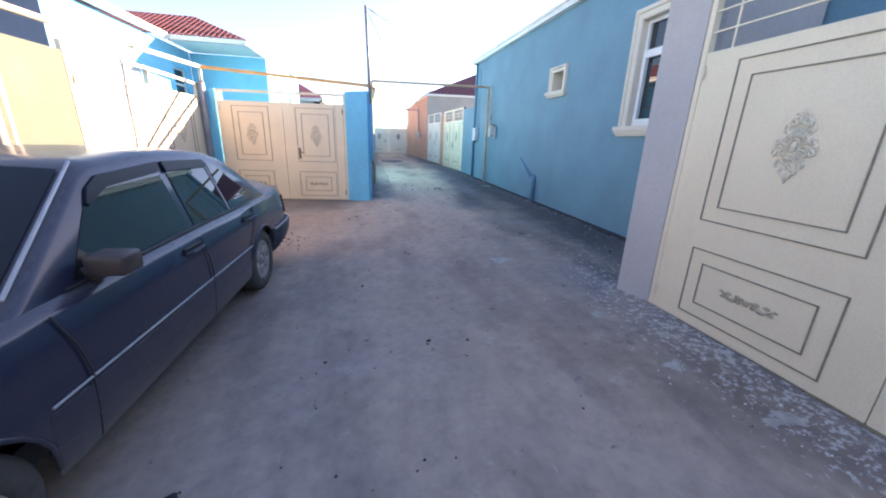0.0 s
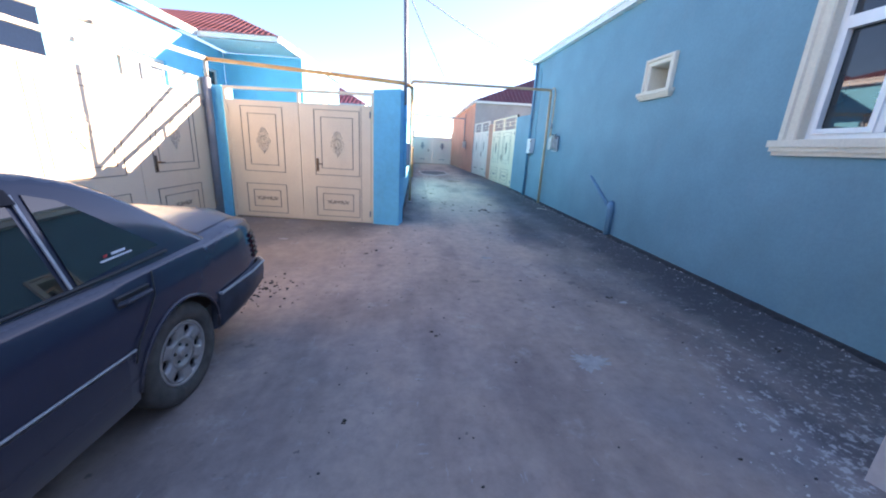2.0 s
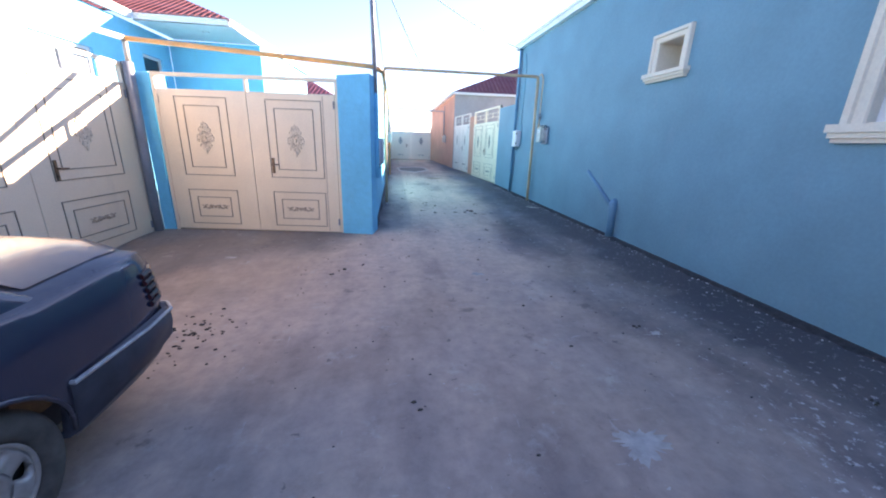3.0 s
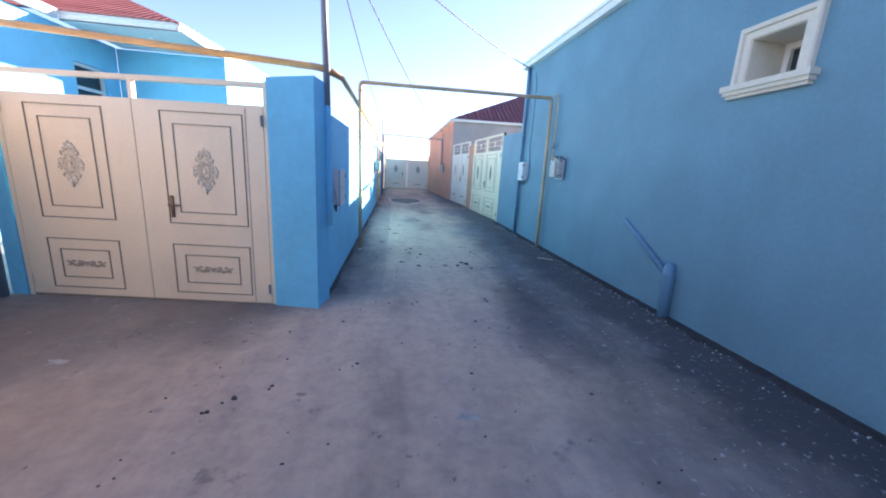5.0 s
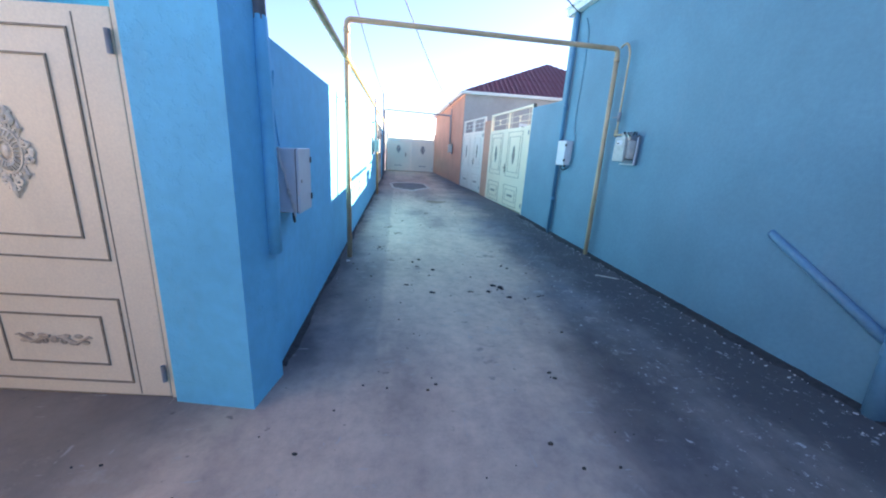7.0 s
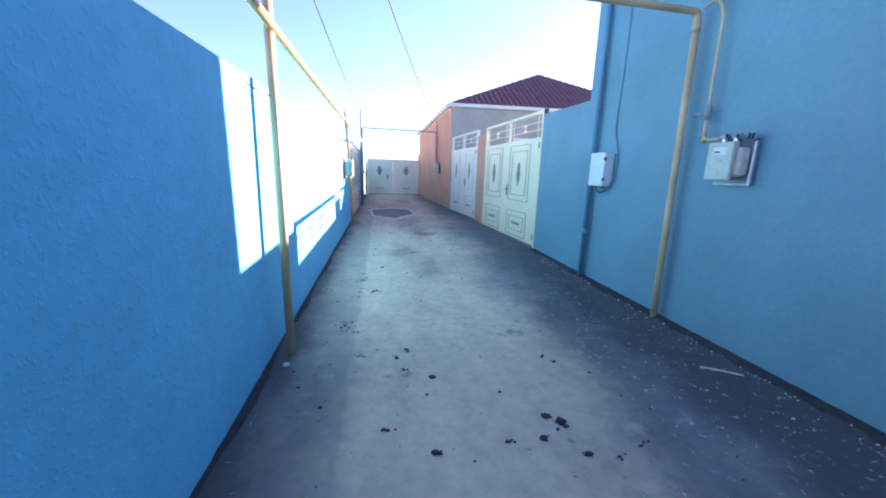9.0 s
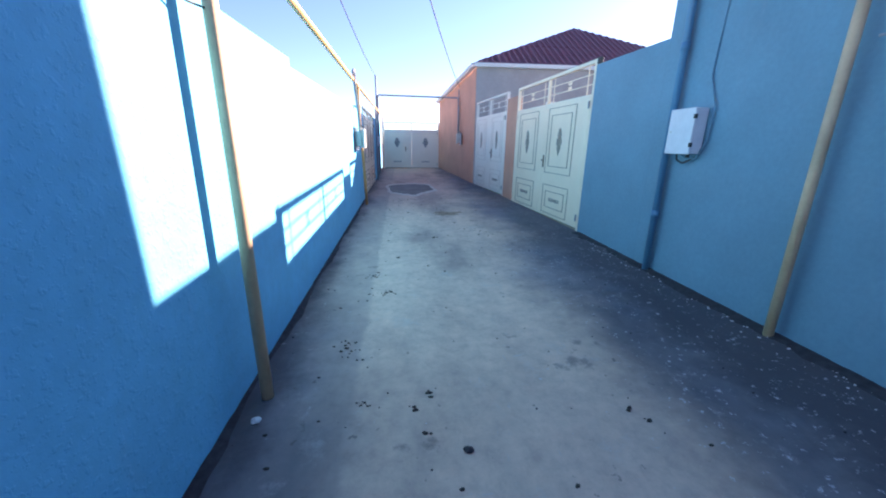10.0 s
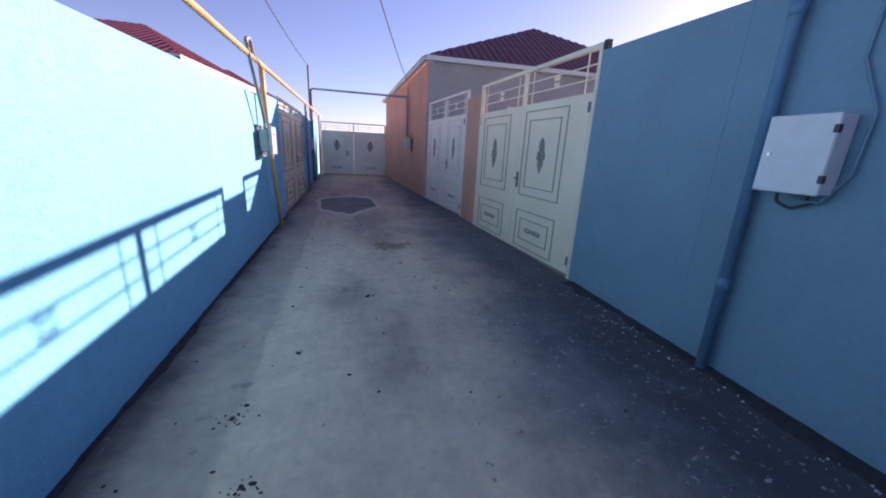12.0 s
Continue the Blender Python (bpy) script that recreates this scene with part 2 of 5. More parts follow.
def hexa(bm, pts):
    """A solid from four bottom and four top corners."""
    v = [bm.verts.new(p) for p in pts]
    for f in ((3, 2, 1, 0), (4, 5, 6, 7), (0, 1, 5, 4), (1, 2, 6, 5), (2, 3, 7, 6), (3, 0, 4, 7)):
        bm.faces.new([v[i] for i in f])


def box(bm, x0, x1, y0, y1, z0, z1):
    hexa(bm, [(x0, y0, z0), (x1, y0, z0), (x1, y1, z0), (x0, y1, z0), (x0, y0, z1), (x1, y0, z1), (x1, y1, z1), (x0, y1, z1)])


def boxes(*dims):
    bm = bmesh.new()
    for d in dims:
        box(bm, *d)
    return bm


def bevelled(bm, w=0.006, seg=2):
    bmesh.ops.bevel(bm, geom=[e for e in bm.edges], offset=w, segments=seg, affect="EDGES", profile=0.5)
    return bm


def tube(bm, pts, r, n=8, caps=True):
    """A round pipe along points, its bends mitred."""
    pts = [Vector(p) for p in pts]
    rings, side = [], None
    for i, p in enumerate(pts):
        a = (p - pts[i - 1]).normalized() if i else None
        b = (pts[i + 1] - p).normalized() if i + 1 < len(pts) else None
        d = (a + b).normalized() if a and b and (a + b).length > 1e-4 else (a or b)
        if side is None:
            side = d.cross(Vector((0, 0, 1)) if abs(d.z) < 0.9 else Vector((1, 0, 0))).normalized()
        side = (side - d * side.dot(d)).normalized()
        up = d.cross(side)
        k = 1 / max(0.5, (a.dot(d)) if a and b else 1)
        rr = r[i] if isinstance(r, (list, tuple)) else r
        rings.append([bm.verts.new(p + (side * math.cos(t) + up * math.sin(t)) * rr * (k if a and b else 1)) for t in (math.tau * j / n for j in range(n))])
    for u, w in zip(rings, rings[1:]):
        for j in range(n):
            bm.faces.new((u[j], u[(j + 1) % n], w[(j + 1) % n], w[j]))
    if caps:
        bm.faces.new(rings[0][::-1])
        bm.faces.new(rings[-1])
    return bm


def rounded(pts, r=0.06, seg=4):
    """The same path with its corners rounded."""
    pts = [Vector(p) for p in pts]
    out = [pts[0]]
    for a, p, b in zip(pts, pts[1:], pts[2:]):
        u, w = (a - p).normalized(), (b - p).normalized()
        for i in range(seg + 1):
            t = i / seg
            out.append((p + u * r) * (1 - t) ** 2 + p * 2 * t * (1 - t) + (p + w * r) * t * t)
    return out + [pts[-1]]


def ball(bm, c, r, sx=1, sy=1, sz=1, n=8):
    bmesh.ops.create_uvsphere(bm, u_segments=n, v_segments=max(4, n // 2), radius=r, matrix=Matrix.Translation(c) @ Matrix.Diagonal((sx, sy, sz, 1)))
    return bm


def ease(k):
    k = max(0.0, min(1.0, k))
    return k * k * (3 - 2 * k)


def ground_z(x, y):
    """The lane rises gently and dips where the car stands."""
    return 0.03 + 0.0175 * y + 0.012 * (x - 1.5) - 0.11 * ease((0.4 - x) / 1.6) * ease((8.0 - y) / 1.8)


def ground_top(x, y):
    """The height of the ground sheet itself, uneven and worn along the middle."""
    def node(a, b):
        return ground_z(a, b) + 0.012 * noise.noise((a * 0.6, b * 0.6, 3.1)) - 0.012 * math.exp(-((a - 1.6) / 1.2) ** 2)
    i, j = math.floor(x * 2) / 2, math.floor(y * 2) / 2
    u, v = (x - i) * 2, (y - j) * 2
    low = node(i, j) * (1 - u) + node(i + 0.5, j) * u
    return low * (1 - v) + (node(i, j + 0.5) * (1 - u) + node(i + 0.5, j + 0.5) * u) * v


def between(p0, p1, z=None):
    """The pose whose x runs from p0 to p1 on plan."""
    d = Vector(p1) - Vector(p0)
    if z is None:
        z = ground_z((p0[0] + p1[0]) / 2, (p0[1] + p1[1]) / 2)
    return pose(p0[0], p0[1], z, 0, 0, math.degrees(math.atan2(d.y, d.x)))


def wall_mesh(length, top0, top1, thick, openings=(), foot=-0.4):
    """A wall from x = 0 to length, its face in y = 0 and its body behind; openings (x0, x1, z0, z1) go through."""
    bm = bmesh.new()
    xs = sorted({0, length, *[v for o in openings for v in o[:2]]})
    for a, b in zip(xs, xs[1:]):
        mid = (a + b) / 2
        cuts = sorted((o[2], o[3]) for o in openings if o[0] < mid < o[1])
        zs = [foot] + [v for c in cuts for v in c] + [None]
        for lo, hi in zip(zs[::2], zs[1::2]):
            ta, tb = (top0 + (top1 - top0) * v / length if hi is None else hi for v in (a, b))
            hexa(bm, [(a, 0, lo), (b, 0, lo), (b, thick, lo), (a, thick, lo), (a, 0, ta), (b, 0, tb), (b, thick, tb), (a, thick, ta)])
    bmesh.ops.remove_doubles(bm, verts=bm.verts, dist=0.0005)
    return bm


def wall(name, p0, p1, h0, h1, thick, material, label, openings=(), m=None):
    """A free-standing wall of the setting; its tops are heights in the world."""
    base = between(p0, p1, 0)
    ob = part(name, wall_mesh((Vector(p1) - Vector(p0)).length, h0, h1, thick, openings), material)
    ob.matrix_world = base
    return tagged(ob, label, "wall", kind="structure")


def roof_sheet(corners, step=0.18, rib=0.04, lift=0.013):
    """A ribbed metal slope over eave ends a, b and ridge ends d, c: one folded sheet."""
    a, b, c, d = [Vector(p) for p in corners]
    bm = bmesh.new()
    nrm = (b - a).cross(d - a).normalized()
    if nrm.z < 0:
        nrm = -nrm
    e = (b - a).normalized()
    up = nrm.cross(e)
    if up.z < 0:
        up = -up
    length = (b - a).length
    rise = (d - a).dot(up)
    sd, sc = (d - a).dot(e), (c - a).dot(e)
    stops = [(0.0, 0.0)]
    for i in range(1, int(length / step) + 1):
        s = i * step
        if s + rib < length:
            stops += [(s - rib, 0.0), (s - rib * 0.5, lift), (s + rib * 0.5, lift), (s + rib, 0.0)]
    stops.append((length, 0.0))
    cols = []
    for s, h in stops:
        k = 1.0
        if s < sd:
            k = min(k, s / sd)
        if s > sc:
            k = min(k, (length - s) / max(0.01, length - sc))
        q = a + e * s + nrm * h
        cols.append([q, q + up * (rise * max(0.002, k))])
    lo = [[p - nrm * 0.03 for p in c2] for c2 in cols]
    vs = surface(bm, cols)
    ws = surface(bm, [lo[0], lo[-1]])
    for r in (0, 1):
        bm.faces.new([v[r] for v in vs] + [ws[1][r], ws[0][r]])
    bmesh.ops.remove_doubles(bm, verts=bm.verts, dist=0.0005)
    return bm


def surface(bm, cols):
    """Faces between neighbouring columns of places."""
    vs = [[bm.verts.new(p) for p in c] for c in cols]
    for a, b in zip(vs, vs[1:]):
        for i in range(len(a) - 1):
            bm.faces.new((a[i], b[i], b[i + 1], a[i + 1]))
    return vs


# ---- ground ----
def ground():
    bm = bmesh.new()
    xs = [-900, -200, -60, -20] + [-12 + 0.5 * i for i in range(49)] + [20, 60, 200, 900]
    ys = [-900, -200, -60, -20] + [-12 + 0.5 * i for i in range(93)] + [45, 70, 200, 900]
    rows = []
    for y in ys:
        yc = max(-12, min(34, y))
        row = []
        for x in xs:
            xc = max(-12, min(12, x))
            z = ground_z(xc, yc)
            if -12 < x < 12 and -12 < y < 34:
                z += 0.012 * noise.noise((x * 0.6, y * 0.6, 3.1)) - 0.012 * math.exp(-((x - 1.6) / 1.2) ** 2)
            row.append(bm.verts.new((x, y, z)))
        rows.append(row)
    for r, q in zip(rows, rows[1:]):
        for i in range(len(xs) - 1):
            bm.faces.new((r[i], r[i + 1], q[i + 1], q[i]))
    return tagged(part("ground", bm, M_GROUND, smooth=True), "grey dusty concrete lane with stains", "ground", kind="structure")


ground()


# ---- gates ----
def spiral(bm, cx, cz, r0, turns, start, r, sign=1, y=-0.008):
    pts = []
    for i in range(int(12 * turns) + 1):
        t = i / 12 * math.tau
        q = r0 * (1 - 0.75 * i / (12 * turns))
        pts.append((cx + sign * q * math.cos(start + t), y, cz + q * math.sin(start + t)))
    tube(bm, pts, r, 5)


def oval(bm, rx, rz, r, y, n=24, cz=0.0):
    tube(bm, [(rx * math.cos(t), y, cz + rz * math.sin(t)) for t in (math.tau * i / n for i in range(n + 1))], r, 5, False)


def rosette():
    """Cast scrollwork: a ribbed oval shield in a rope frame, a crown of scrolls above, a drop of leaves below, wings at the sides."""
    bm = bmesh.new()
    for i in range(24):
        t = math.tau * i / 24
        c, s = math.cos(t), math.sin(t)
        tube(bm, [(0.036 * c, -0.010, 0.052 * s), (0.052 * c, -0.016, 0.076 * s), (0.066 * c, -0.006, 0.098 * s)], [0.003, 0.006, 0.006], 5)
    ball(bm, (0, -0.006, 0), 0.030, 0.75, 0.5, 1.2)
    oval(bm, 0.034, 0.05, 0.005, -0.010)
    oval(bm, 0.073, 0.108, 0.006, -0.006)
    for i in range(28):
        t = math.tau * i / 28
        ball(bm, (0.084 * math.cos(t), -0.003, 0.122 * math.sin(t)), 0.009, 1, 0.6, 1.3, 6)
    for s in (-1, 1):
        spiral(bm, s * 0.036, 0.150, 0.028, 1.4, -1.2, 0.009, s)
        spiral(bm, s * 0.024, 0.192, 0.02, 1.3, -1.2, 0.008, s)
        ball(bm, (s * 0.048, -0.005, 0.182), 0.014, 1.2, 0.5, 0.8, 6)
        spiral(bm, s * 0.034, -0.148, 0.024, 1.4, 1.2, 0.009, s)
        spiral(bm, s * 0.018, -0.182, 0.016, 1.2, 1.2, 0.007, s)
        spiral(bm, s * 0.098, 0.036, 0.021, 1.2, 2.0, 0.008, s)
        spiral(bm, s * 0.100, -0.034, 0.021, 1.2, -2.0, 0.008, s)
        ball(bm, (s * 0.116, -0.005, 0.0), 0.017, 0.9, 0.5, 1.4, 6)
        tube(bm, [(s * 0.07, -0.005, 0.085), (s * 0.085, -0.008, 0.11), (s * 0.075, -0.004, 0.14)], [0.006, 0.009, 0.003], 5)
        tube(bm, [(s * 0.07, -0.005, -0.085), (s * 0.08, -0.008, -0.11), (s * 0.068, -0.004, -0.135)], [0.006, 0.009, 0.003], 5)
    ball(bm, (0, -0.006, 0.165), 0.018, 0.8, 0.6, 1.3, 6)
    ball(bm, (0, -0.006, 0.216), 0.015, 0.8, 0.5, 1.3, 6)
    tube(bm, [(0, -0.006, -0.15), (0, -0.010, -0.195), (0, -0.004, -0.236)], [0.018, 0.015, 0.003], 6)
    return bm


def garland():
    """A low cast ornament: mirrored scrolls and leaves about a small flower."""
    bm = bmesh.new()
    ball(bm, (0, -0.006, 0), 0.024, 1, 0.5, 1)
    for s in (-1, 1):
        tube(bm, [(s * x, -0.006, 0.022 * math.sin(x * 45)) for x in (0.02, 0.05, 0.08, 0.11, 0.14, 0.17, 0.19)], [0.009, 0.01, 0.011, 0.01, 0.009, 0.007, 0.003], 5)
        for x, z in ((0.06, 0.02), (0.09, -0.022), (0.12, 0.022), (0.15, -0.015)):
            ball(bm, (s * x, -0.004, z), 0.017, 1.4, 0.5, 0.8, 6)
        spiral(bm, s * 0.05, -0.012, 0.02, 1.2, 0, 0.006, s)
    return bm


ORNAMENTS = {}


def ornament(kind, material, parent, x, z, scale=1.0, slim=1.0):
    key = (kind, material.name)
    if key not in ORNAMENTS:
        ob = part("ornament", rosette() if kind == "rosette" else garland(), material, parent)
        ORNAMENTS[key] = ob.data
    else:
        ob = new("ornament", ORNAMENTS[key])
        ob.parent = parent
    ob.location = (x, 0, z)
    ob.scale = (scale * slim * (1.0 if kind == "rosette" else 1.1), 1, scale * (0.97 if kind == "rosette" else 1.0))
    return ob


def moulding(parent, x0, x1, z0, z1, material, w=0.009, proud=0.007):
    return part("moulding", boxes((x0, x1, -proud, 0.002, z0, z0 + w), (x0, x1, -proud, 0.002, z1 - w, z1),
                                  (x0, x0 + w, -proud, 0.002, z0 + w, z1 - w), (x1 - w, x1, -proud, 0.002, z0 + w, z1 - w)), material, parent)


def gate(label, m, width, leaf_h, top_h, paint=None, line=None, orn=None, handle_leaf=1, bars=2, split=0.5, group="metal yard gates", panels=None, hinge_right=True, low=0.07, wicket=False, handle_off=0.04, cap=False, slim=1.0):
    """A two-leaved sheet-steel gate under an open transom; its foot at z = 0, its face in y = 0."""
    paint, line, orn = paint or M_CREAM, line or M_LINE, orn or M_ORN
    g = thing("metal_gate", label, "gate", m, group)
    f = 0.045
    part("gate_frame", boxes((0, f, 0.002, 0.06, -0.12, top_h), (width - f, width, 0.002, 0.06, -0.12, top_h), (f, width - f, 0.002, 0.06, top_h - f, top_h)), paint, g)
    # strip added at the foot to stop sun leaking under the leaves
    part("light_stop", boxes((f, width - f, 0.006, 0.06, -0.12, 0.017)), M_LINE, g)
    mid = width * split
    part("transom_post", boxes((mid - 0.02, mid + 0.02, 0.004, 0.05, leaf_h, top_h - f)), paint, g)
    gap = top_h - f - leaf_h
    if cap:
        part("hinge_block", bevelled(boxes((width + 0.002, width + 0.06, 0.0, 0.06, top_h - 0.07, top_h + 0.012)), 0.004, 1), M_DARK, g)
    for x0, x1 in ((f, mid - 0.02), (mid + 0.02, width - f)):
        if bars:
            bm = bmesh.new()
            for i in range(bars):
                z = leaf_h + gap * (i + 1) / (bars + 1)
                box(bm, x0, x1, 0.02, 0.032, z - 0.006, z + 0.006)
            for x in (x0 + (x1 - x0) * 0.12, x1 - (x1 - x0) * 0.12):
                box(bm, x - 0.006, x + 0.006, 0.021, 0.031, leaf_h, top_h - f)
            c, zc = (x0 + x1) / 2, leaf_h + gap / 2
            for s in (-1, 1):
                spiral(bm, c + s * 0.03, zc + 0.03, 0.03, 1.1, 0, 0.006, s, 0.026)
                spiral(bm, c + s * 0.03, zc - 0.03, 0.03, 1.1, math.pi, 0.006, s, 0.026)
            part("transom_grille", bm, paint, g)
    for i, (x0, x1) in enumerate(((f + 0.004, mid - 0.003), (mid + 0.003, width - f - 0.004))):
        leaf = part("leaf", bevelled(boxes((x0, x1, 0, 0.04, 0.02, leaf_h)), 0.003, 1), paint, g)
        w = x1 - x0
        inn = 0.115
        a, b = x0 + w * (0.11 if i == 0 else 0.19), x1 - w * (0.19 if i == 0 else 0.13)
        if panels:
            a, b = x0 + panels[i][0], x0 + panels[i][1]
        h1, h2 = low, low + 0.52 * leaf_h / 2.0
        u1, u2 = h2 + 0.21 * leaf_h / 2.0, leaf_h - 0.09
        moulding(leaf, a, b, u1, u2, line)
        moulding(leaf, a + inn, b - inn, u1 + inn, u2 - inn, line)
        moulding(leaf, a, b, h1, h2, line)
        moulding(leaf, a + inn, b - inn, h1 + 0.11, h2 - 0.11, line)
        ornament("rosette", orn, leaf, (a + b) / 2, (u1 + u2) / 2 - 0.01, slim=slim)
        ornament("garland", M_GARLAND if orn is M_ORN else orn, leaf, (a + b) / 2, (h1 + h2) / 2)
        if wicket and i == handle_leaf:
            part("wicket_gap", boxes((b - 0.02 + 0.045, b - 0.014 + 0.045, -0.002, 0.002, 0.03, leaf_h - 0.03)), M_LINE, leaf)
        hx = x1 - 0.012 if i else x0 + 0.012
        for z in (0.18, leaf_h - 0.14):
            part("hinge", tube(bmesh.new(), [(hx, -0.014, z - 0.05), (hx, -0.014, z + 0.05)], 0.012, 8), paint if i == 0 else M_STEEL, leaf)
        if i == handle_leaf:
            x = a + handle_off if i else b - handle_off
            z = leaf_h * 0.5
            bm = bevelled(boxes((x - 0.02, x + 0.02, -0.014, 0, z - 0.11, z + 0.11)), 0.005, 1)
            tube(bm, [(x, -0.012, z + 0.02), (x, -0.05, z + 0.02), (x + 0.1, -0.052, z + 0.018)], 0.009, 6)
            ball(bm, (x, -0.016, z - 0.06), 0.011, 1, 0.7, 1.3, 6)
            part("door_handle", bm, M_HANDLE, leaf, "worn bronze lever handle")
    return g


def gate_at(label, p0, p1, leaf_h, top_h, **kw):
    return gate(label, between(p0, p1), (Vector(p1) - Vector(p0)).length, leaf_h, top_h, **kw)


# gate of the bright blue courtyard wall
gate_at("cream steel gate with cast ornaments beside blue pillar", (-3.0, 8.52), (-0.45, 8.22), 2.01, 2.22, bars=0, wicket=True, low=0.10, panels=((0.225, 0.95), (0.25, 1.035)))
# gate behind the car
gate("cream steel gate behind the parked car", between((-3.3, 5.17), (-3.27, 8.44), 0.06), 3.27, 2.12, 2.38, bars=0, low=0.17, panels=((0.33, 1.33), (0.24, 1.26)))
# gate by the lilac wall
gate_at("cream steel gate hung beside lilac wall", (2.60, 2.66), (2.66, -0.50), 2.15, 2.62, bars=2, panels=((0.28, 1.29), (0.28, 1.29)), low=0.11)
# lane gates
gate_at("tall cream steel gate in blue wall", (3.49, 17.15), (3.675, 14.29), 1.98, 2.43, bars=2, panels=((0.18, 1.09), (0.13, 1.04)), handle_off=-0.075, cap=True, orn=M_ORN_DARK, slim=0.66)
gate_at("white steel gate beside orange pillar", (3.235, 20.30), (3.455, 17.82), 1.98, 2.40, paint=M_PALE, line=M_PALE_LINE, orn=M_ORN_DARK, bars=2, slim=0.5)
gate_at("white steel gate closing the lane's end", (0.18, 26.5), (2.74, 26.5), 1.72, 2.05, paint=M_PALE, line=M_PALE, orn=M_STEEL, bars=2, handle_leaf=0)
gate_at("weathered beige steel gate in blue lane wall", (0.07, 18.1), (0.085, 21.4), 1.9, 2.08, bars=1)

# ---- walls of the lane ----
wall("wall_pillar_blue", (-0.452, 8.19), (0.0, 8.10), 2.40, 2.43, 0.32, M_BLUE_L, "bright blue plastered gate pillar")
wall("wall_west_lane", (0.02, 8.422), (0.0474, 12.5), 2.19, 2.262, 0.2, M_BLUE_L, "bright blue rough plastered lane wall")
wall("wall_west_middle", (0.0474, 12.5), (0.079, 17.2), 2.198, 2.272, 0.2, M_BLUE_L, "bright blue rough plastered lower lane wall")
wall("wall_west_pillar", (0.079, 17.2), (0.085, 18.1), 2.345, 2.36, 0.2, M_BLUE_L, "bright blue plastered pillar beside lane gate")
wall("wall_west_far", (0.085, 21.4), (0.03, 27.2), 2.40, 2.45, 0.2, M_BLUE_L, "bright blue plastered wall past the gate")
wall("wall_east_low", (3.675, 14.28), (3.697, 12.902), 2.68, 2.66, 0.2, M_BLUE, "low blue plastered wall beside house")
wall("wall_orange_pillar", (3.458, 17.81), (3.492, 17.16), 2.62, 2.62, 0.10, M_ORANGE, "narrow orange plastered pillar between gates")
wall("wall_orange_end", (2.75, 26.45), (3.2, 26.45), 2.47, 2.47, 0.25, M_ORANGE, "low orange pillar at lane end")
wall("wall_blue_post", (-3.2, 8.56), (-3.025, 8.53), 2.36, 2.36, 0.3, M_BLUE_L, "narrow blue plastered gate pillar")
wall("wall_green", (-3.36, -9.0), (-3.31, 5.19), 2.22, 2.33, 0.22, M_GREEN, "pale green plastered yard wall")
wall("wall_lilac", (2.505, 2.985), (2.598, 2.665), 2.95, 2.95, 0.25, M_LILAC, "pale lilac plastered gate pillar")
wall("wall_lilac_return", (3.88, 2.99), (2.76, 2.99), 2.95, 2.95, 0.2, M_LILAC, "pale lilac plastered wall meeting house")
wall("wall_lilac_south", (2.67, -0.51), (2.75, -9.0), 2.7, 2.7, 0.25, M_LILAC, "pale lilac plastered yard wall")
wall("wall_south", (2.75, -9.0), (-3.4, -9.0), 2.4, 2.4, 0.2, M_LILAC, "plain plastered wall closing the lane")
wall("wall_yard_divide", (4.0, 20.0), (3.72, 17.5), 0.4, 0.4, 0.1, M_RENDER, "low rendered yard kerb")


# ---- houses ----
def prism(bm, pts, z0, z1):
    """An upright solid on a plan polygon."""
    lo = [bm.verts.new((x, y, z0)) for x, y in pts]
    hi = [bm.verts.new((x, y, z1)) for x, y in pts]
    bm.faces.new(lo[::-1]), bm.faces.new(hi)
    for i in range(len(pts)):
        j = (i + 1) % len(pts)
        bm.faces.new((lo[i], lo[j], hi[j], hi[i]))
    return bm


def fascia(parent, p0, p1, z0, z1, h=0.13, out=0.0, thick=0.09, label="white painted fascia board"):
    d = (Vector(p1) - Vector(p0)).normalized()
    nx, ny = d.y, -d.x
    bm = bmesh.new()
    a = [(p0[0] + nx * k, p0[1] + ny * k) for k in (out, out - thick)]
    b = [(p1[0] + nx * k, p1[1] + ny * k) for k in (out, out - thick)]
    hexa(bm, [(*a[0], z0 - h), (*b[0], z1 - h), (*b[1], z1 - h), (*a[1], z0 - h), (*a[0], z0), (*b[0], z1), (*b[1], z1), (*a[1], z0)])
    # gutter lip
    hexa(bm, [(a[0][0] + nx * 0.03, a[0][1] + ny * 0.03, z0 - 0.03), (b[0][0] + nx * 0.03, b[0][1] + ny * 0.03, z1 - 0.03), (*b[0], z1 - 0.03), (*a[0], z0 - 0.03),
              (a[0][0] + nx * 0.03, a[0][1] + ny * 0.03, z0 + 0.012), (b[0][0] + nx * 0.03, b[0][1] + ny * 0.03, z1 + 0.012), (*b[0], z1 + 0.012), (*a[0], z0 + 0.012)])
    return part("fascia", bm, M_FASCIA, parent, label)


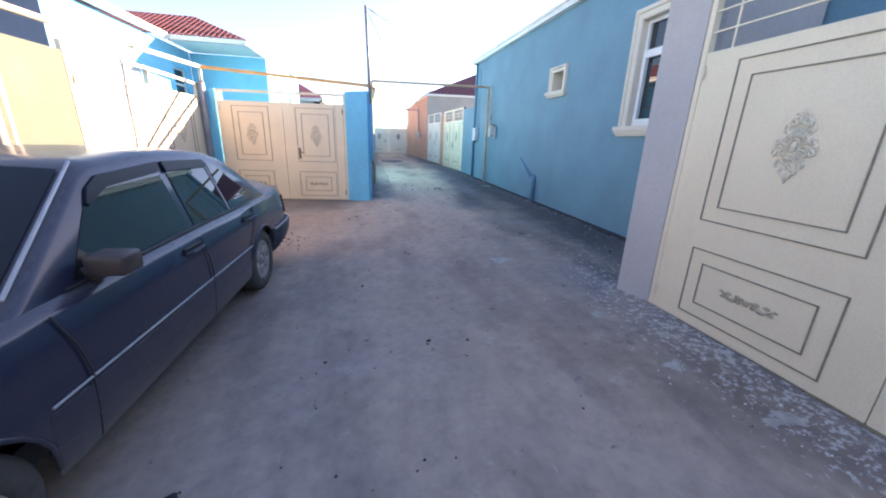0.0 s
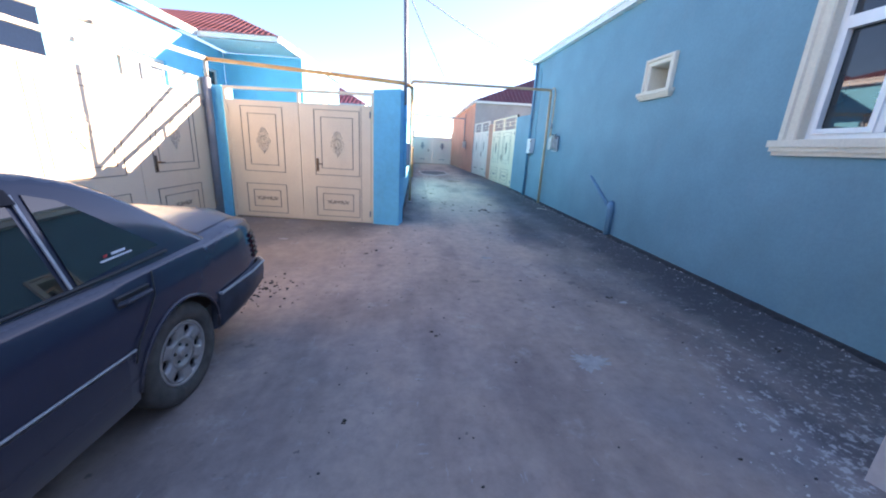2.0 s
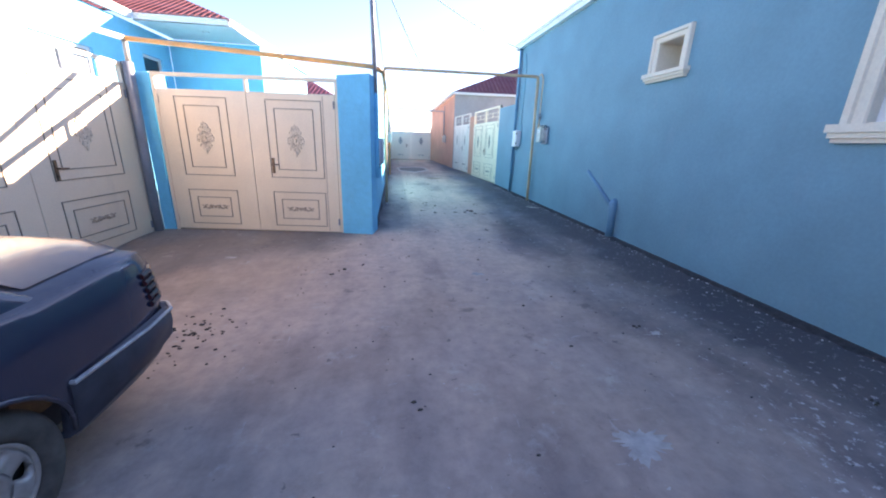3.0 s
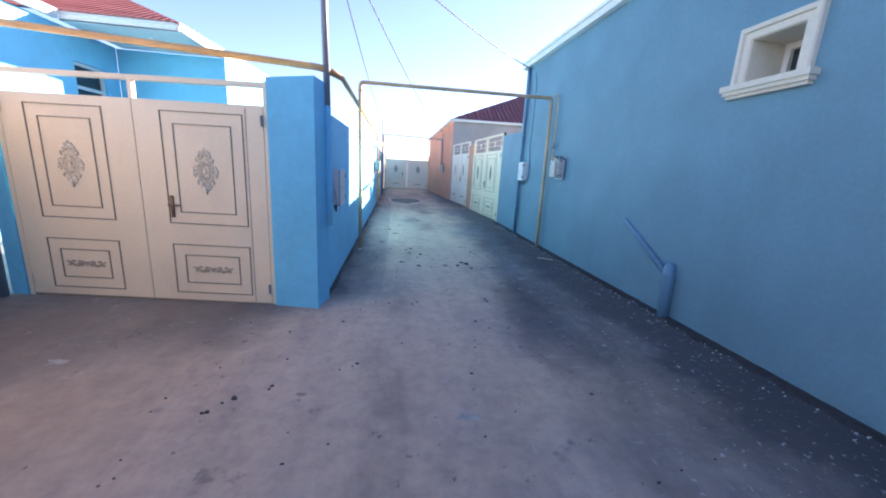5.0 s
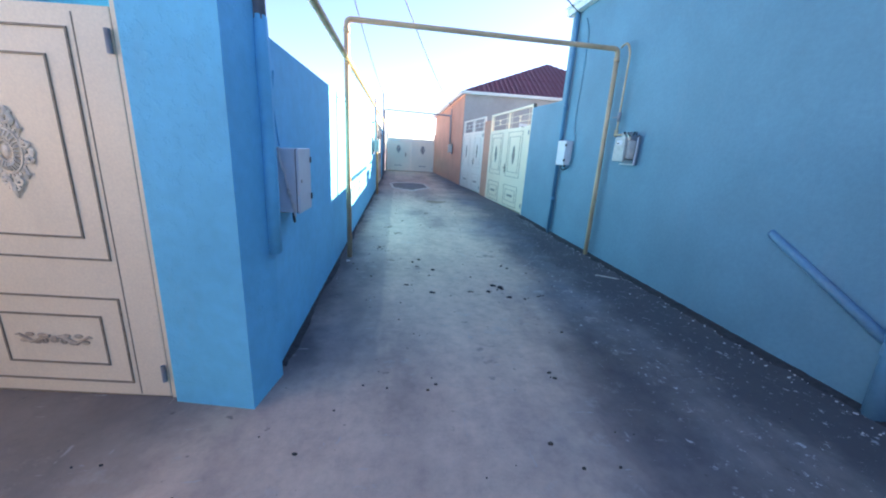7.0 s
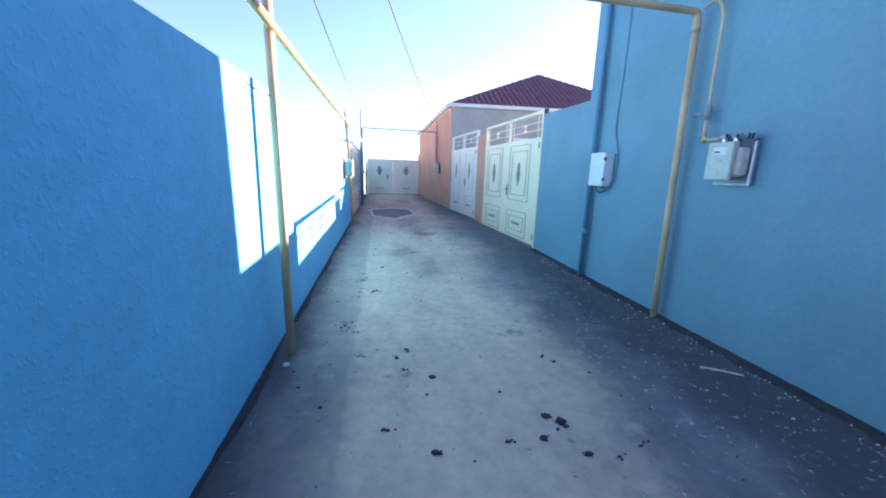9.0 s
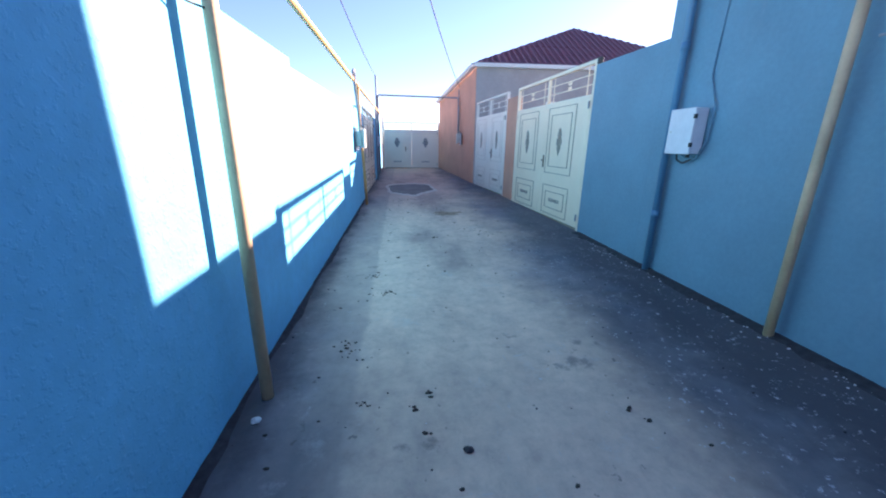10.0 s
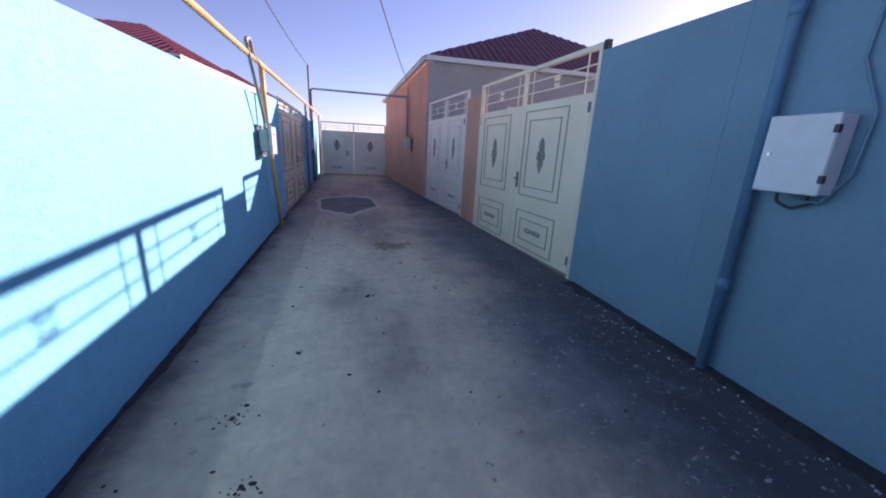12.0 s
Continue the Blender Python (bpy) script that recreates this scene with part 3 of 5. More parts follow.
def window(parent, m, w, h, surround=0.1, sill=0.1, depth=0.14, sashes=2, transom=0.0, trim=None, proud=0.035, glaze=None):
    """A window in an opening from (0, 0) to (w, h); the wall's face is y = 0."""
    trim, glaze = trim or M_STONE, glaze or M_PANE
    s = surround
    f = 0.06
    win = part("window", boxes((0, f, depth - 0.06, depth, 0, h), (w - f, w, depth - 0.06, depth, 0, h), (f, w - f, depth - 0.06, depth, 0, f), (f, w - f, depth - 0.06, depth, h - f, h)), M_PVC, parent, "white upvc window")
    win.matrix_local = m
    if s:
        bm = bmesh.new()
        prof = ((0.012, depth - 0.062), (0.012, -proud * 0.6), (0.0, -proud), (-s * 0.5, -proud), (-s * 0.58, -proud - 0.022), (-s * 0.9, -proud - 0.022), (-s, -proud - 0.008), (-s, 0.02))
        cols = []
        for px, pz, dx, dz in ((0, 0, 1, 0), (0, h, 1, -1), (w, h, -1, -1), (w, 0, -1, 0)):
            cols.append([(px + dx * k, y, pz + dz * k) for k, y in prof])
        surface(bm, cols)
        part("surround", bm, trim, win, "moulded cream surround")
        bm = bmesh.new()
        e = s + 0.05
        box(bm, -e, w + e, -proud - 0.06, 0.02, -sill * 0.45, 0)
        box(bm, -e + 0.015, w + e - 0.015, -proud - 0.04, 0.02, -sill * 0.75, -sill * 0.45)
        box(bm, -e + 0.03, w + e - 0.03, -proud - 0.015, 0.02, -sill, -sill * 0.75)
        box(bm, 0, w, 0, depth - 0.062, 0.0, 0.012)
        part("window_sill", bm, trim, win, "stepped cream sill")
    zt = h * (1 - transom) if transom else h - f
    if transom:
        part("transom", boxes((f, w - f, depth - 0.065, depth - 0.005, zt - 0.03, zt + 0.03)), M_PVC, win)
    for i in range(sashes):
        x0, x1 = f + (w - 2 * f) * i / sashes, f + (w - 2 * f) * (i + 1) / sashes
        if i:
            part("mullion", boxes((x0 - 0.03, x0 + 0.03, depth - 0.068, depth - 0.008, f, h - f)), M_PVC, win)
        if i == 0 and sashes > 1:
            z1 = zt - 0.032 if transom else zt
            part("sash", boxes((x0, x0 + 0.045, depth - 0.085, depth - 0.03, f, z1), (x1 - 0.075, x1 - 0.03, depth - 0.085, depth - 0.03, f, z1),
                               (x0 + 0.045, x1 - 0.075, depth - 0.085, depth - 0.03, f, f + 0.045), (x0 + 0.045, x1 - 0.075, depth - 0.085, depth - 0.03, z1 - 0.045, z1)), M_PVC, win)
        part("pane", boxes((x0, x1, depth - 0.022, depth - 0.016, f, zt)), glaze, win)
        if transom:
            part("pane", boxes((x0, x1, depth - 0.022, depth - 0.016, zt, h - f)), glaze, win)
    return win


def blue_house():
    p0, p1 = (3.697, 12.90), (4.107, -6.0)
    base = between(p0, p1, 0)
    length = (Vector(p1) - Vector(p0)).length
    h = thing("house", "blue plastered single-storey house with cream window surrounds", "house", base)
    at = lambda y: (12.90 - y) * length / 18.90
    small = (at(7.46), at(7.03), 2.53, 2.90)
    big = (at(5.05), at(3.93), 1.79, 3.22)
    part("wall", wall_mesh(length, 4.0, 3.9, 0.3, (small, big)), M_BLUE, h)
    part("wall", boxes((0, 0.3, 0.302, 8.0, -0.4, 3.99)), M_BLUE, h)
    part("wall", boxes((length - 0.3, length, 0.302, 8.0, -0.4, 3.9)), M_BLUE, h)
    part("floor_slab", boxes((0.3, length - 0.3, 0.35, 8.0, 0.0, 0.3), (0.3, length - 0.3, 7.7, 8.0, 0.3, 3.9), (0.3, length - 0.3, 0.32, 7.7, 3.6, 3.7)), M_RENDER, h)
    window(h, pose(small[0], 0, small[2]), small[1] - small[0], small[3] - small[2], 0.10, 0.11, 0.38, 1)
    window(h, pose(big[0], 0, big[2]), big[1] - big[0], big[3] - big[2], 0.14, 0.14, 0.13, 2, 0.30)
    fascia(h, (-0.03, 0), (length, 0), 4.12, 4.0, 0.13, 0.10, 0.4)
    fascia(h, (-0.03, 8.0), (-0.03, 0.3), 4.12, 4.12, 0.13, 0.0, 0.2)
    e0, e1 = (-0.02, -0.08), (length, 8.2)
    zz = 4.13
    part("roof", roof_sheet(((e0[0], e0[1], zz), (e1[0], e0[1], zz - 0.1), (e1[0] - 4, 4.0, zz + 0.9), (e0[0] + 4, 4.0, zz + 0.9))), M_ROOF2, h)
    part("roof", roof_sheet(((e0[0], e1[1], zz), (e0[0], e0[1], zz), (e0[0] + 4, 4.0, zz + 0.9), (e0[0] + 4, 4.0, zz + 0.9))), M_ROOF2, h)
    return h


blue_house()


def orange_house():
    h = thing("house", "orange plastered house under maroon ribbed metal roof", "house", pose(0, 0, 0))
    w = part("wall", wall_mesh(6.0, 3.42, 3.80, 0.3), M_ORANGE, h)
    w.matrix_local = between((2.76, 26.44), (3.215, 20.462), 0)
    w = part("wall", wall_mesh(8.4, 3.82, 3.88, 0.3, ((2.2, 3.5, 1.4, 2.9),)), M_RENDER, h, "bare grey cement rendered wall")
    w.matrix_local = between((3.225, 20.452), (11.6, 20.452), 0)
    window(h, pose(5.425, 20.452, 1.4), 1.3, 1.5, 0, 0, 0.12, 3)
    fascia(h, (3.12, 20.36), (11.7, 20.36), 3.86, 3.92, 0.08, 0.06, 0.12)
    fascia(h, (2.66, 26.5), (3.12, 20.36), 3.46, 3.86, 0.08, 0.04, 0.12)
    peak = (7.35, 23.2, 5.72)
    part("roof", roof_sheet(((3.1, 20.3, 3.87), (11.6, 20.3, 3.93), peak, peak), 0.2, 0.05, 0.02), M_ROOF2, h)
    part("roof", roof_sheet(((2.62, 26.5, 3.47), (3.1, 20.3, 3.87), peak, peak), 0.2, 0.05, 0.02), M_ROOF2, h)
    part("roof", roof_sheet(((11.6, 20.3, 3.93), (11.6, 26.5, 3.9), peak, peak), 0.4), M_ROOF2, h)
    return h


orange_house()


def lathe_z(x, y, z, r, drop):
    """A shallow dome hanging under a ceiling."""
    bm = bmesh.new()
    rings = []
    for k, d in ((1.0, 0.0), (1.0, 0.25), (0.8, 0.7), (0.4, 1.0)):
        rings.append([bm.verts.new((x + r * k * math.cos(math.tau * i / 16), y + r * k * math.sin(math.tau * i / 16), z - drop * d)) for i in range(16)])
    for a, b in zip(rings, rings[1:]):
        for i in range(16):
            bm.faces.new((a[i], a[(i + 1) % 16], b[(i + 1) % 16], b[i]))
    bm.faces.new(rings[-1])
    return bm


def west_house():
    """The blue house behind the courtyard gate: a wing along the car's gate and a porch set back."""
    h = thing("house", "sunlit blue house with red ribbed roof and porch", "house", pose(0, 0, 0))
    w = part("wall", wall_mesh(5.69, 3.92, 3.96, 0.3, ((1.60, 2.95, 1.7, 3.14), (4.5, 5.3, 1.0, 3.38))), M_SKY, h)
    base = between((-5.6, 8.5), (-5.6, 14.19), 0)
    w.matrix_local = base
    window(h, base @ pose(1.60, 0, 1.7), 1.35, 1.44, 0.0, 0.08, 0.12, 2, trim=M_STONE, glaze=M_GLARE_PANE)
    window(h, base @ pose(4.5, 0, 1.0), 0.8, 2.38, 0.0, 0.08, 0.12, 1, 0.2)
    w = part("wall", wall_mesh(9.0, 3.9, 3.9, 0.3), M_GABLE, h, "darker blue-grey gable wall")
    w.matrix_local = between((-14.6, 8.498), (-5.602, 8.498), 0)
    w = part("wall", wall_mesh(2.29, 3.95, 3.95, 0.3), M_SKY, h)
    w.matrix_local = between((-5.596, 14.2), (-3.306, 14.2), 0)
    w = part("wall", wall_mesh(4.1, 3.95, 3.95, 0.3, ((1.8, 2.8, 1.2, 3.0),)), M_SKY, h)
    base = between((-3.30, 14.205), (-3.0, 18.3), 0)
    w.matrix_local = base
    window(h, base @ pose(1.8, 0, 1.2), 1.0, 1.8, 0.0, 0.06, 0.12, 2, glaze=M_GLARE_PANE)
    part("porch_ceiling", boxes((-5.45, -3.34, 12.6, 14.19, 3.965, 3.99)), M_FASCIA, h)
    part("porch_lamp", lathe_z(-4.2, 13.2, 3.964, 0.09, 0.04), M_PVC, h, "round ceiling lamp")
    fascia(h, (-14.6, 8.4), (-5.45, 8.4), 4.07, 4.07, 0.13, 0.05)
    fascia(h, (-5.45, 8.42), (-5.45, 12.58), 4.07, 4.12, 0.13, 0.02)
    fascia(h, (-5.43, 12.6), (-3.46, 12.6), 4.12, 4.12, 0.15, 0.0)
    fascia(h, (-3.44, 12.62), (-2.9, 18.4), 4.12, 4.08, 0.15, 0.02)
    part("roof", roof_sheet(((-5.4, 12.56, 4.13), (-5.4, 8.3, 4.08), (-8.2, 11.0, 4.9), (-8.2, 15.5, 4.95)), 0.15, 0.03, 0.008), M_ROOF, h)
    part("roof", roof_sheet(((-14.6, 8.36, 4.08), (-5.4, 8.36, 4.08), (-8.2, 11.0, 4.9), (-12, 11.0, 4.9)), 0.15, 0.03, 0.008), M_ROOF, h)
    part("roof", roof_sheet(((-8.2, 12.56, 4.13), (-3.44, 12.56, 4.13), (-5.35, 14.4, 5.05), (-7.6, 14.4, 5.05)), 0.15, 0.03, 0.008), M_ROOF, h)
    part("roof", roof_sheet(((-3.40, 12.58, 4.13), (-2.86, 18.4, 4.10), (-5.2, 17.0, 5.05), (-5.35, 14.4, 5.05)), 0.15, 0.03, 0.008), M_ROOF, h)
    return h


# gable colour: a darker blue-grey than the house's other walls
M_GABLE = painted("blue_grey_gable", (0.17, 0.21, 0.27), 0.75, 0.08, 60, 0.2, 0.005)
west_house()


def far_west_house(label, x, y0, y1, z0, z1, ax, ay, az):
    """A house whose hip roof alone shows over the lane wall."""
    h = thing("house", label, "house", pose(0, 0, 0))
    back = ax - 3.5
    w = part("wall", wall_mesh(y1 - y0 - 0.4, z0 - 0.1, z1 - 0.1, 0.3), M_WHITE, h)
    w.matrix_local = between((x - 0.2, y0 + 0.2), (x - 0.2, y1 - 0.2), 0)
    w = part("wall", wall_mesh(x - 0.2 - back, z0 - 0.1, z0 - 0.1, 0.3), M_WHITE, h)
    w.matrix_local = between((back, y0 + 0.2), (x - 0.202, y0 + 0.2), 0)
    fascia(h, (x - 0.03, y0 + 0.03), (x - 0.03, y1), z0, z1, 0.14, 0.0)
    fascia(h, (back, y0 + 0.03), (x - 0.03, y0 + 0.03), z0, z0, 0.14, 0.0)
    part("roof", roof_sheet(((x, y0, z0 + 0.02), (x, y1, z1 + 0.02), (ax, ay + 0.01, az), (ax, ay, az)), 0.2), M_ROOF2, h)
    part("roof", roof_sheet(((back, y0, z0 + 0.02), (x, y0, z0 + 0.02), (ax, ay, az), (back + 1.0, ay, az)), 0.2), M_ROOF2, h)
    return h


far_west_house("low house with red ribbed hip roof behind wall", -2.2, 20.5, 27.6, 3.36, 3.62, -4.5, 24.6, 4.8)
far_west_house("distant low house with dark red hip roof", -2.2, 29.0, 36.0, 3.60, 3.85, -4.5, 32.5, 5.0)


# ---- gas pipes, poles and wires ----
def pipe_run(name, label, runs, material, category="pipe", r=0.03):
    t = thing(name, label, category)
    for pname, pts, rad in runs:
        part(pname, tube(bmesh.new(), rounded(pts, 0.07) if len(pts) > 2 else pts, rad, 10), material, t, smooth=True)
    return t


YP = 0.17
pipe_run("gas_pipe", "yellow painted gas pipe along the blue wall",
         [("pipe", [(0.10, 8.46, 2.56), (YP, 8.72, 2.56), (YP, 15.5, 2.62), (YP, 27.0, 2.76)], 0.03),
          ("pipe", [(-3.18, 8.44, 2.73), (0.02, 8.34, 2.56), (YP, 8.70, 2.56)], 0.032)], M_YELLOW)
pipe_run("gas_pipe", "faded gas pipe over the gate behind the car",
         [("pipe", [(-3.2, -8.0, 2.2), (-3.2, 4.8, 2.55), (-3.18, 8.44, 2.73)], 0.035)], M_FADED)
pipe_run("gas_pipe_arch", "yellow gas pipe arch over the lane",
         [("post", [(0.17, 10.92, 0.0), (0.144, 11.0, 2.92)], 0.032), ("crossbar", [(0.144, 11.0, 2.90), (0.142, 11.01, 3.03), (3.64, 11.23, 3.09), (3.642, 11.23, 2.96)], 0.031), ("down_leg", [(3.642, 11.23, 2.98), (3.655, 11.2, 0.1)], 0.032), ("elbow_joint", [(3.641, 11.23, 2.99), (3.642, 11.23, 2.93)], 0.038), ("elbow_joint", [(0.1445, 11.0, 2.94), (0.145, 10.998, 2.88)], 0.038)], M_ARCH)
pipe_run("gas_pipe_arch", "grey gas pipe arch near the lane end",
         [("post", [(0.12, 24.0, 0.3), (0.12, 24.0, 3.30)], 0.03), ("crossbar", [(0.12, 24.0, 3.28), (0.12, 24.0, 3.37), (3.0, 22.6, 3.18), (2.99, 22.35, 3.14), (2.995, 22.32, 3.0)], 0.029), ("down_leg", [(2.995, 22.32, 3.02), (3.0, 22.3, 2.05)], 0.03)], M_STEEL)
pipe_run("steel_post", "round grey steel post at the gate corner",
         [("post", [(-3.23, 8.47, -0.1), (-3.21, 8.46, 2.45)], 0.065)], M_STEEL, "post")
pipe_run("steel_post", "grey steel post and pipe before green wall",
         [("post", [(-3.215, 4.02, -0.15), (-3.215, 4.06, 2.50)], 0.042), ("pipe", [(-3.19, 4.11, -0.15), (-3.19, 4.15, 2.50)], 0.026)], M_FADED, "post")
pipe_run("steel_post", "faded thin riser between gate post and gas pipe",
         [("riser", [(-3.19, 8.45, 2.40), (-3.18, 8.44, 2.73)], 0.03)], M_FADED, "post")
pipe_run("utility_pole", "slim grey steel cable pole on the pillar",
         [("pole", [(0.07, 8.385, 2.20), (0.03, 8.40, 4.05)], 0.033)], M_STEEL, "pole")
pipe_run("utility_pole", "slim grey cable pole beside the far wall",
         [("pole", [(0.07, 24.0, 0.3), (0.06, 24.0, 4.06)], 0.035)], M_STEEL, "pole")


def wire(label, a, b, sag, r=0.009):
    a, b = Vector(a), Vector(b)
    pts = [a.lerp(b, i / 16) - Vector((0, 0, sag * 4 * (i / 16) * (1 - i / 16))) for i in range(17)]
    ob = part("overhead_wire", tube(bmesh.new(), pts, r, 5), M_CABLE, smooth=True)
    return tagged(ob, label, "wire", "overhead wires")


TOP = (0.03, 8.40, 4.02)
wire("thin dark cable between the two poles", TOP, (0.06, 24.0, 4.03), 0.25)
wire("thin dark cable to the orange house", TOP, (3.02, 22.3, 3.5), 0.3)
wire("thin dark cable to the blue house corner", TOP, (3.66, 12.6, 3.95), 0.12)
wire("thin dark cable from the pole back over the lane", TOP, (-2.2, -6.0, 5.5), 0.2)


def downpipe():
    return pipe_run("downpipe", "blue painted downpipe on the house corner", [("pipe", [(3.66, 12.66, 4.0), (3.65, 12.62, 3.6), (3.645, 12.6, 0.2)], 0.035), ("collar", [(3.6475, 12.61, 2.55), (3.6472, 12.609, 2.47)], 0.041), ("collar", [(3.6455, 12.602, 0.95), (3.6453, 12.601, 0.87)], 0.041)], M_DOWNPIPE)


downpipe()


# ---- the car ----
def car_paint():
    m, t, n, l, b = nodes_of("dusty_navy_paint")
    up = n.new("ShaderNodeSeparateXYZ")
    l.new(n.new("ShaderNodeNewGeometry").outputs["Normal"], up.inputs[0])
    dust = n.new("ShaderNodeMath"); dust.operation = "MULTIPLY"
    l.new(ramp(t, up.outputs[2], [(0.5, (0.03, 0.03, 0.03)), (0.98, (0.36, 0.36, 0.36))]), dust.inputs[0])
    l.new(ramp(t, noise_tex(t, 9, 8, 0.65), [(0.25, (0.5, 0.5, 0.5)), (0.75, (1, 1, 1))]), dust.inputs[1])
    low = n.new("ShaderNodeSeparateXYZ")
    l.new(n.new("ShaderNodeTexCoord").outputs["Object"], low.inputs[0])
    splash = ramp(t, low.outputs[2], [(0.2, (0.5, 0.5, 0.5)), (0.36, (0.16, 0.16, 0.16)), (0.62, (0.02, 0.02, 0.02))])
    add = n.new("ShaderNodeMath"); add.operation = "ADD"
    l.new(dust.outputs[0], add.inputs[0]); l.new(splash, add.inputs[1])
    l.new(mix(t, add.outputs[0], (0.012, 0.017, 0.046), (0.34, 0.29, 0.24)), b.inputs["Base Color"])
    l.new(ramp(t, add.outputs[0], [(0.0, (0.12, 0.12, 0.12)), (0.5, (0.6, 0.6, 0.6))]), b.inputs["Roughness"])
    b.inputs["Coat Weight"].default_value, b.inputs["Coat Roughness"].default_value = 0.3, 0.06
    return m


M_CAR = car_paint()
M_CLAD = plain("dusty_grey_cladding", (0.042, 0.046, 0.064), 0.5, 0, 0.25, 9)
M_CARGLASS = glass("tinted_car_glass", (0.012, 0.014, 0.016), 0.015, 0.9)
M_RUBBER = plain("dusty_tyre_rubber", (0.085, 0.078, 0.07), 0.85, 0, 0.3, 12, 0.3)
M_ALLOY = plain("dusty_alloy", (0.42, 0.40, 0.38), 0.45, 0.5, 0.15, 20)
M_TRIM = plain("pale_side_trim", (0.46, 0.46, 0.47), 0.35, 0.3, 0.15)
M_VISOR = glass("smoked_visor", (0.015, 0.017, 0.025), 0.3, 0.2)
M_SCREEN = glass("shaded_windscreen", (0.012, 0.013, 0.016), 0.03, 0.3)
M_LAMP = plain("dark_red_lens", (0.045, 0.012, 0.014), 0.25, 0, 0.1)
# the shell's brown tint puts a warm reflection into the base colour
M_MIRROR = plain("dusty_mirror_shell", (0.075, 0.052, 0.045), 0.4, 0, 0.2)
M_STICKER = plain("white_sticker", (0.7, 0.7, 0.7), 0.5)
M_STICKER_RED = plain("red_sticker", (0.5, 0.03, 0.03), 0.5)


def lerp_table(table, x):
    for (a, p), (b, q) in zip(table, table[1:]):
        if x <= b:
            k = max(0, min(1, (x - a) / (b - a)))
            return p + (q - p) * (k * k * (3 - 2 * k) * 0.5 + k * 0.5)
    return table[-1][1]


HALF = ((0, 0.76), (0.12, 0.815), (0.35, 0.85), (1.0, 0.87), (3.6, 0.87), (4.3, 0.83), (4.6, 0.77), (4.74, 0.66))
DECK = ((0, 0.84), (0.06, 0.915), (0.3, 0.935), (0.8, 0.915), (1.2, 0.905), (2.2, 0.92), (3.4, 0.925), (3.9, 0.875), (4.5, 0.76), (4.68, 0.70), (4.74, 0.62))
SECTION = ((0.15, 0.90), (0.3, 0.965), (0.5, 0.995), (0.62, 1.0), (0.75, 0.985), (0.86, 0.955), (0.95, 0.91))
CABIN = ((0.68, 0.93), (1.10, 1.245), (1.28, 1.345), (1.45, 1.395), (1.75, 1.428), (2.2, 1.442), (2.74, 1.415), (3.48, 0.935))
SILL = 0.265
AXLES, ARCH = (1.10, 3.90), 0.352


def side_y(u, z):
    return lerp_table(HALF, u) * lerp_table(SECTION, z)


def cabin_top(u):
    for (a, p), (b, q) in zip(CABIN, CABIN[1:]):
        if u <= b:
            return p + (q - p) * (u - a) / (b - a)
    return CABIN[-1][1]


def cabin_side(z):
    return 0.795 - (z - 0.90) * 0.40


def cabin_z(u, y):
    zt = cabin_top(u)
    vm = max(0.3, cabin_side(zt - 0.05))
    return zt + 0.022 * (1 - min(1, (y / vm)) ** 2)


def low_edge(u):
    z = SILL + 0.03 * max(0, (0.5 - u) / 0.5) + 0.04 * max(0, (u - 4.3) / 0.44)
    for c in AXLES:
        if abs(u - c) < ARCH:
            z = max(z, 0.315 + math.sqrt(ARCH ** 2 - (u - c) ** 2))
    return z


def side_strip(path, w, off=0.004):
    """A thin raised line on the flank through (u, z) points."""
    return tube(bmesh.new(), [(u, side_y(u, z) + off, z) for u, z in path], w, 6)


def cabin_pane(pts, off=0.006, thick=0.004):
    """A pane on the cabin's side, from (u, z) points."""
    bm = bmesh.new()
    a = [bm.verts.new((u, cabin_side(z) + off, z)) for u, z in pts]
    b = [bm.verts.new((u, cabin_side(z) + off - thick, z)) for u, z in pts]
    bm.faces.new(a), bm.faces.new(b[::-1])
    for i in range(len(pts)):
        j = (i + 1) % len(pts)
        bm.faces.new((a[i], a[j], b[j], b[i]))
    return bm


def mirrored(bm):
    for v in bm.verts:
        v.co.y = -v.co.y
    return bm


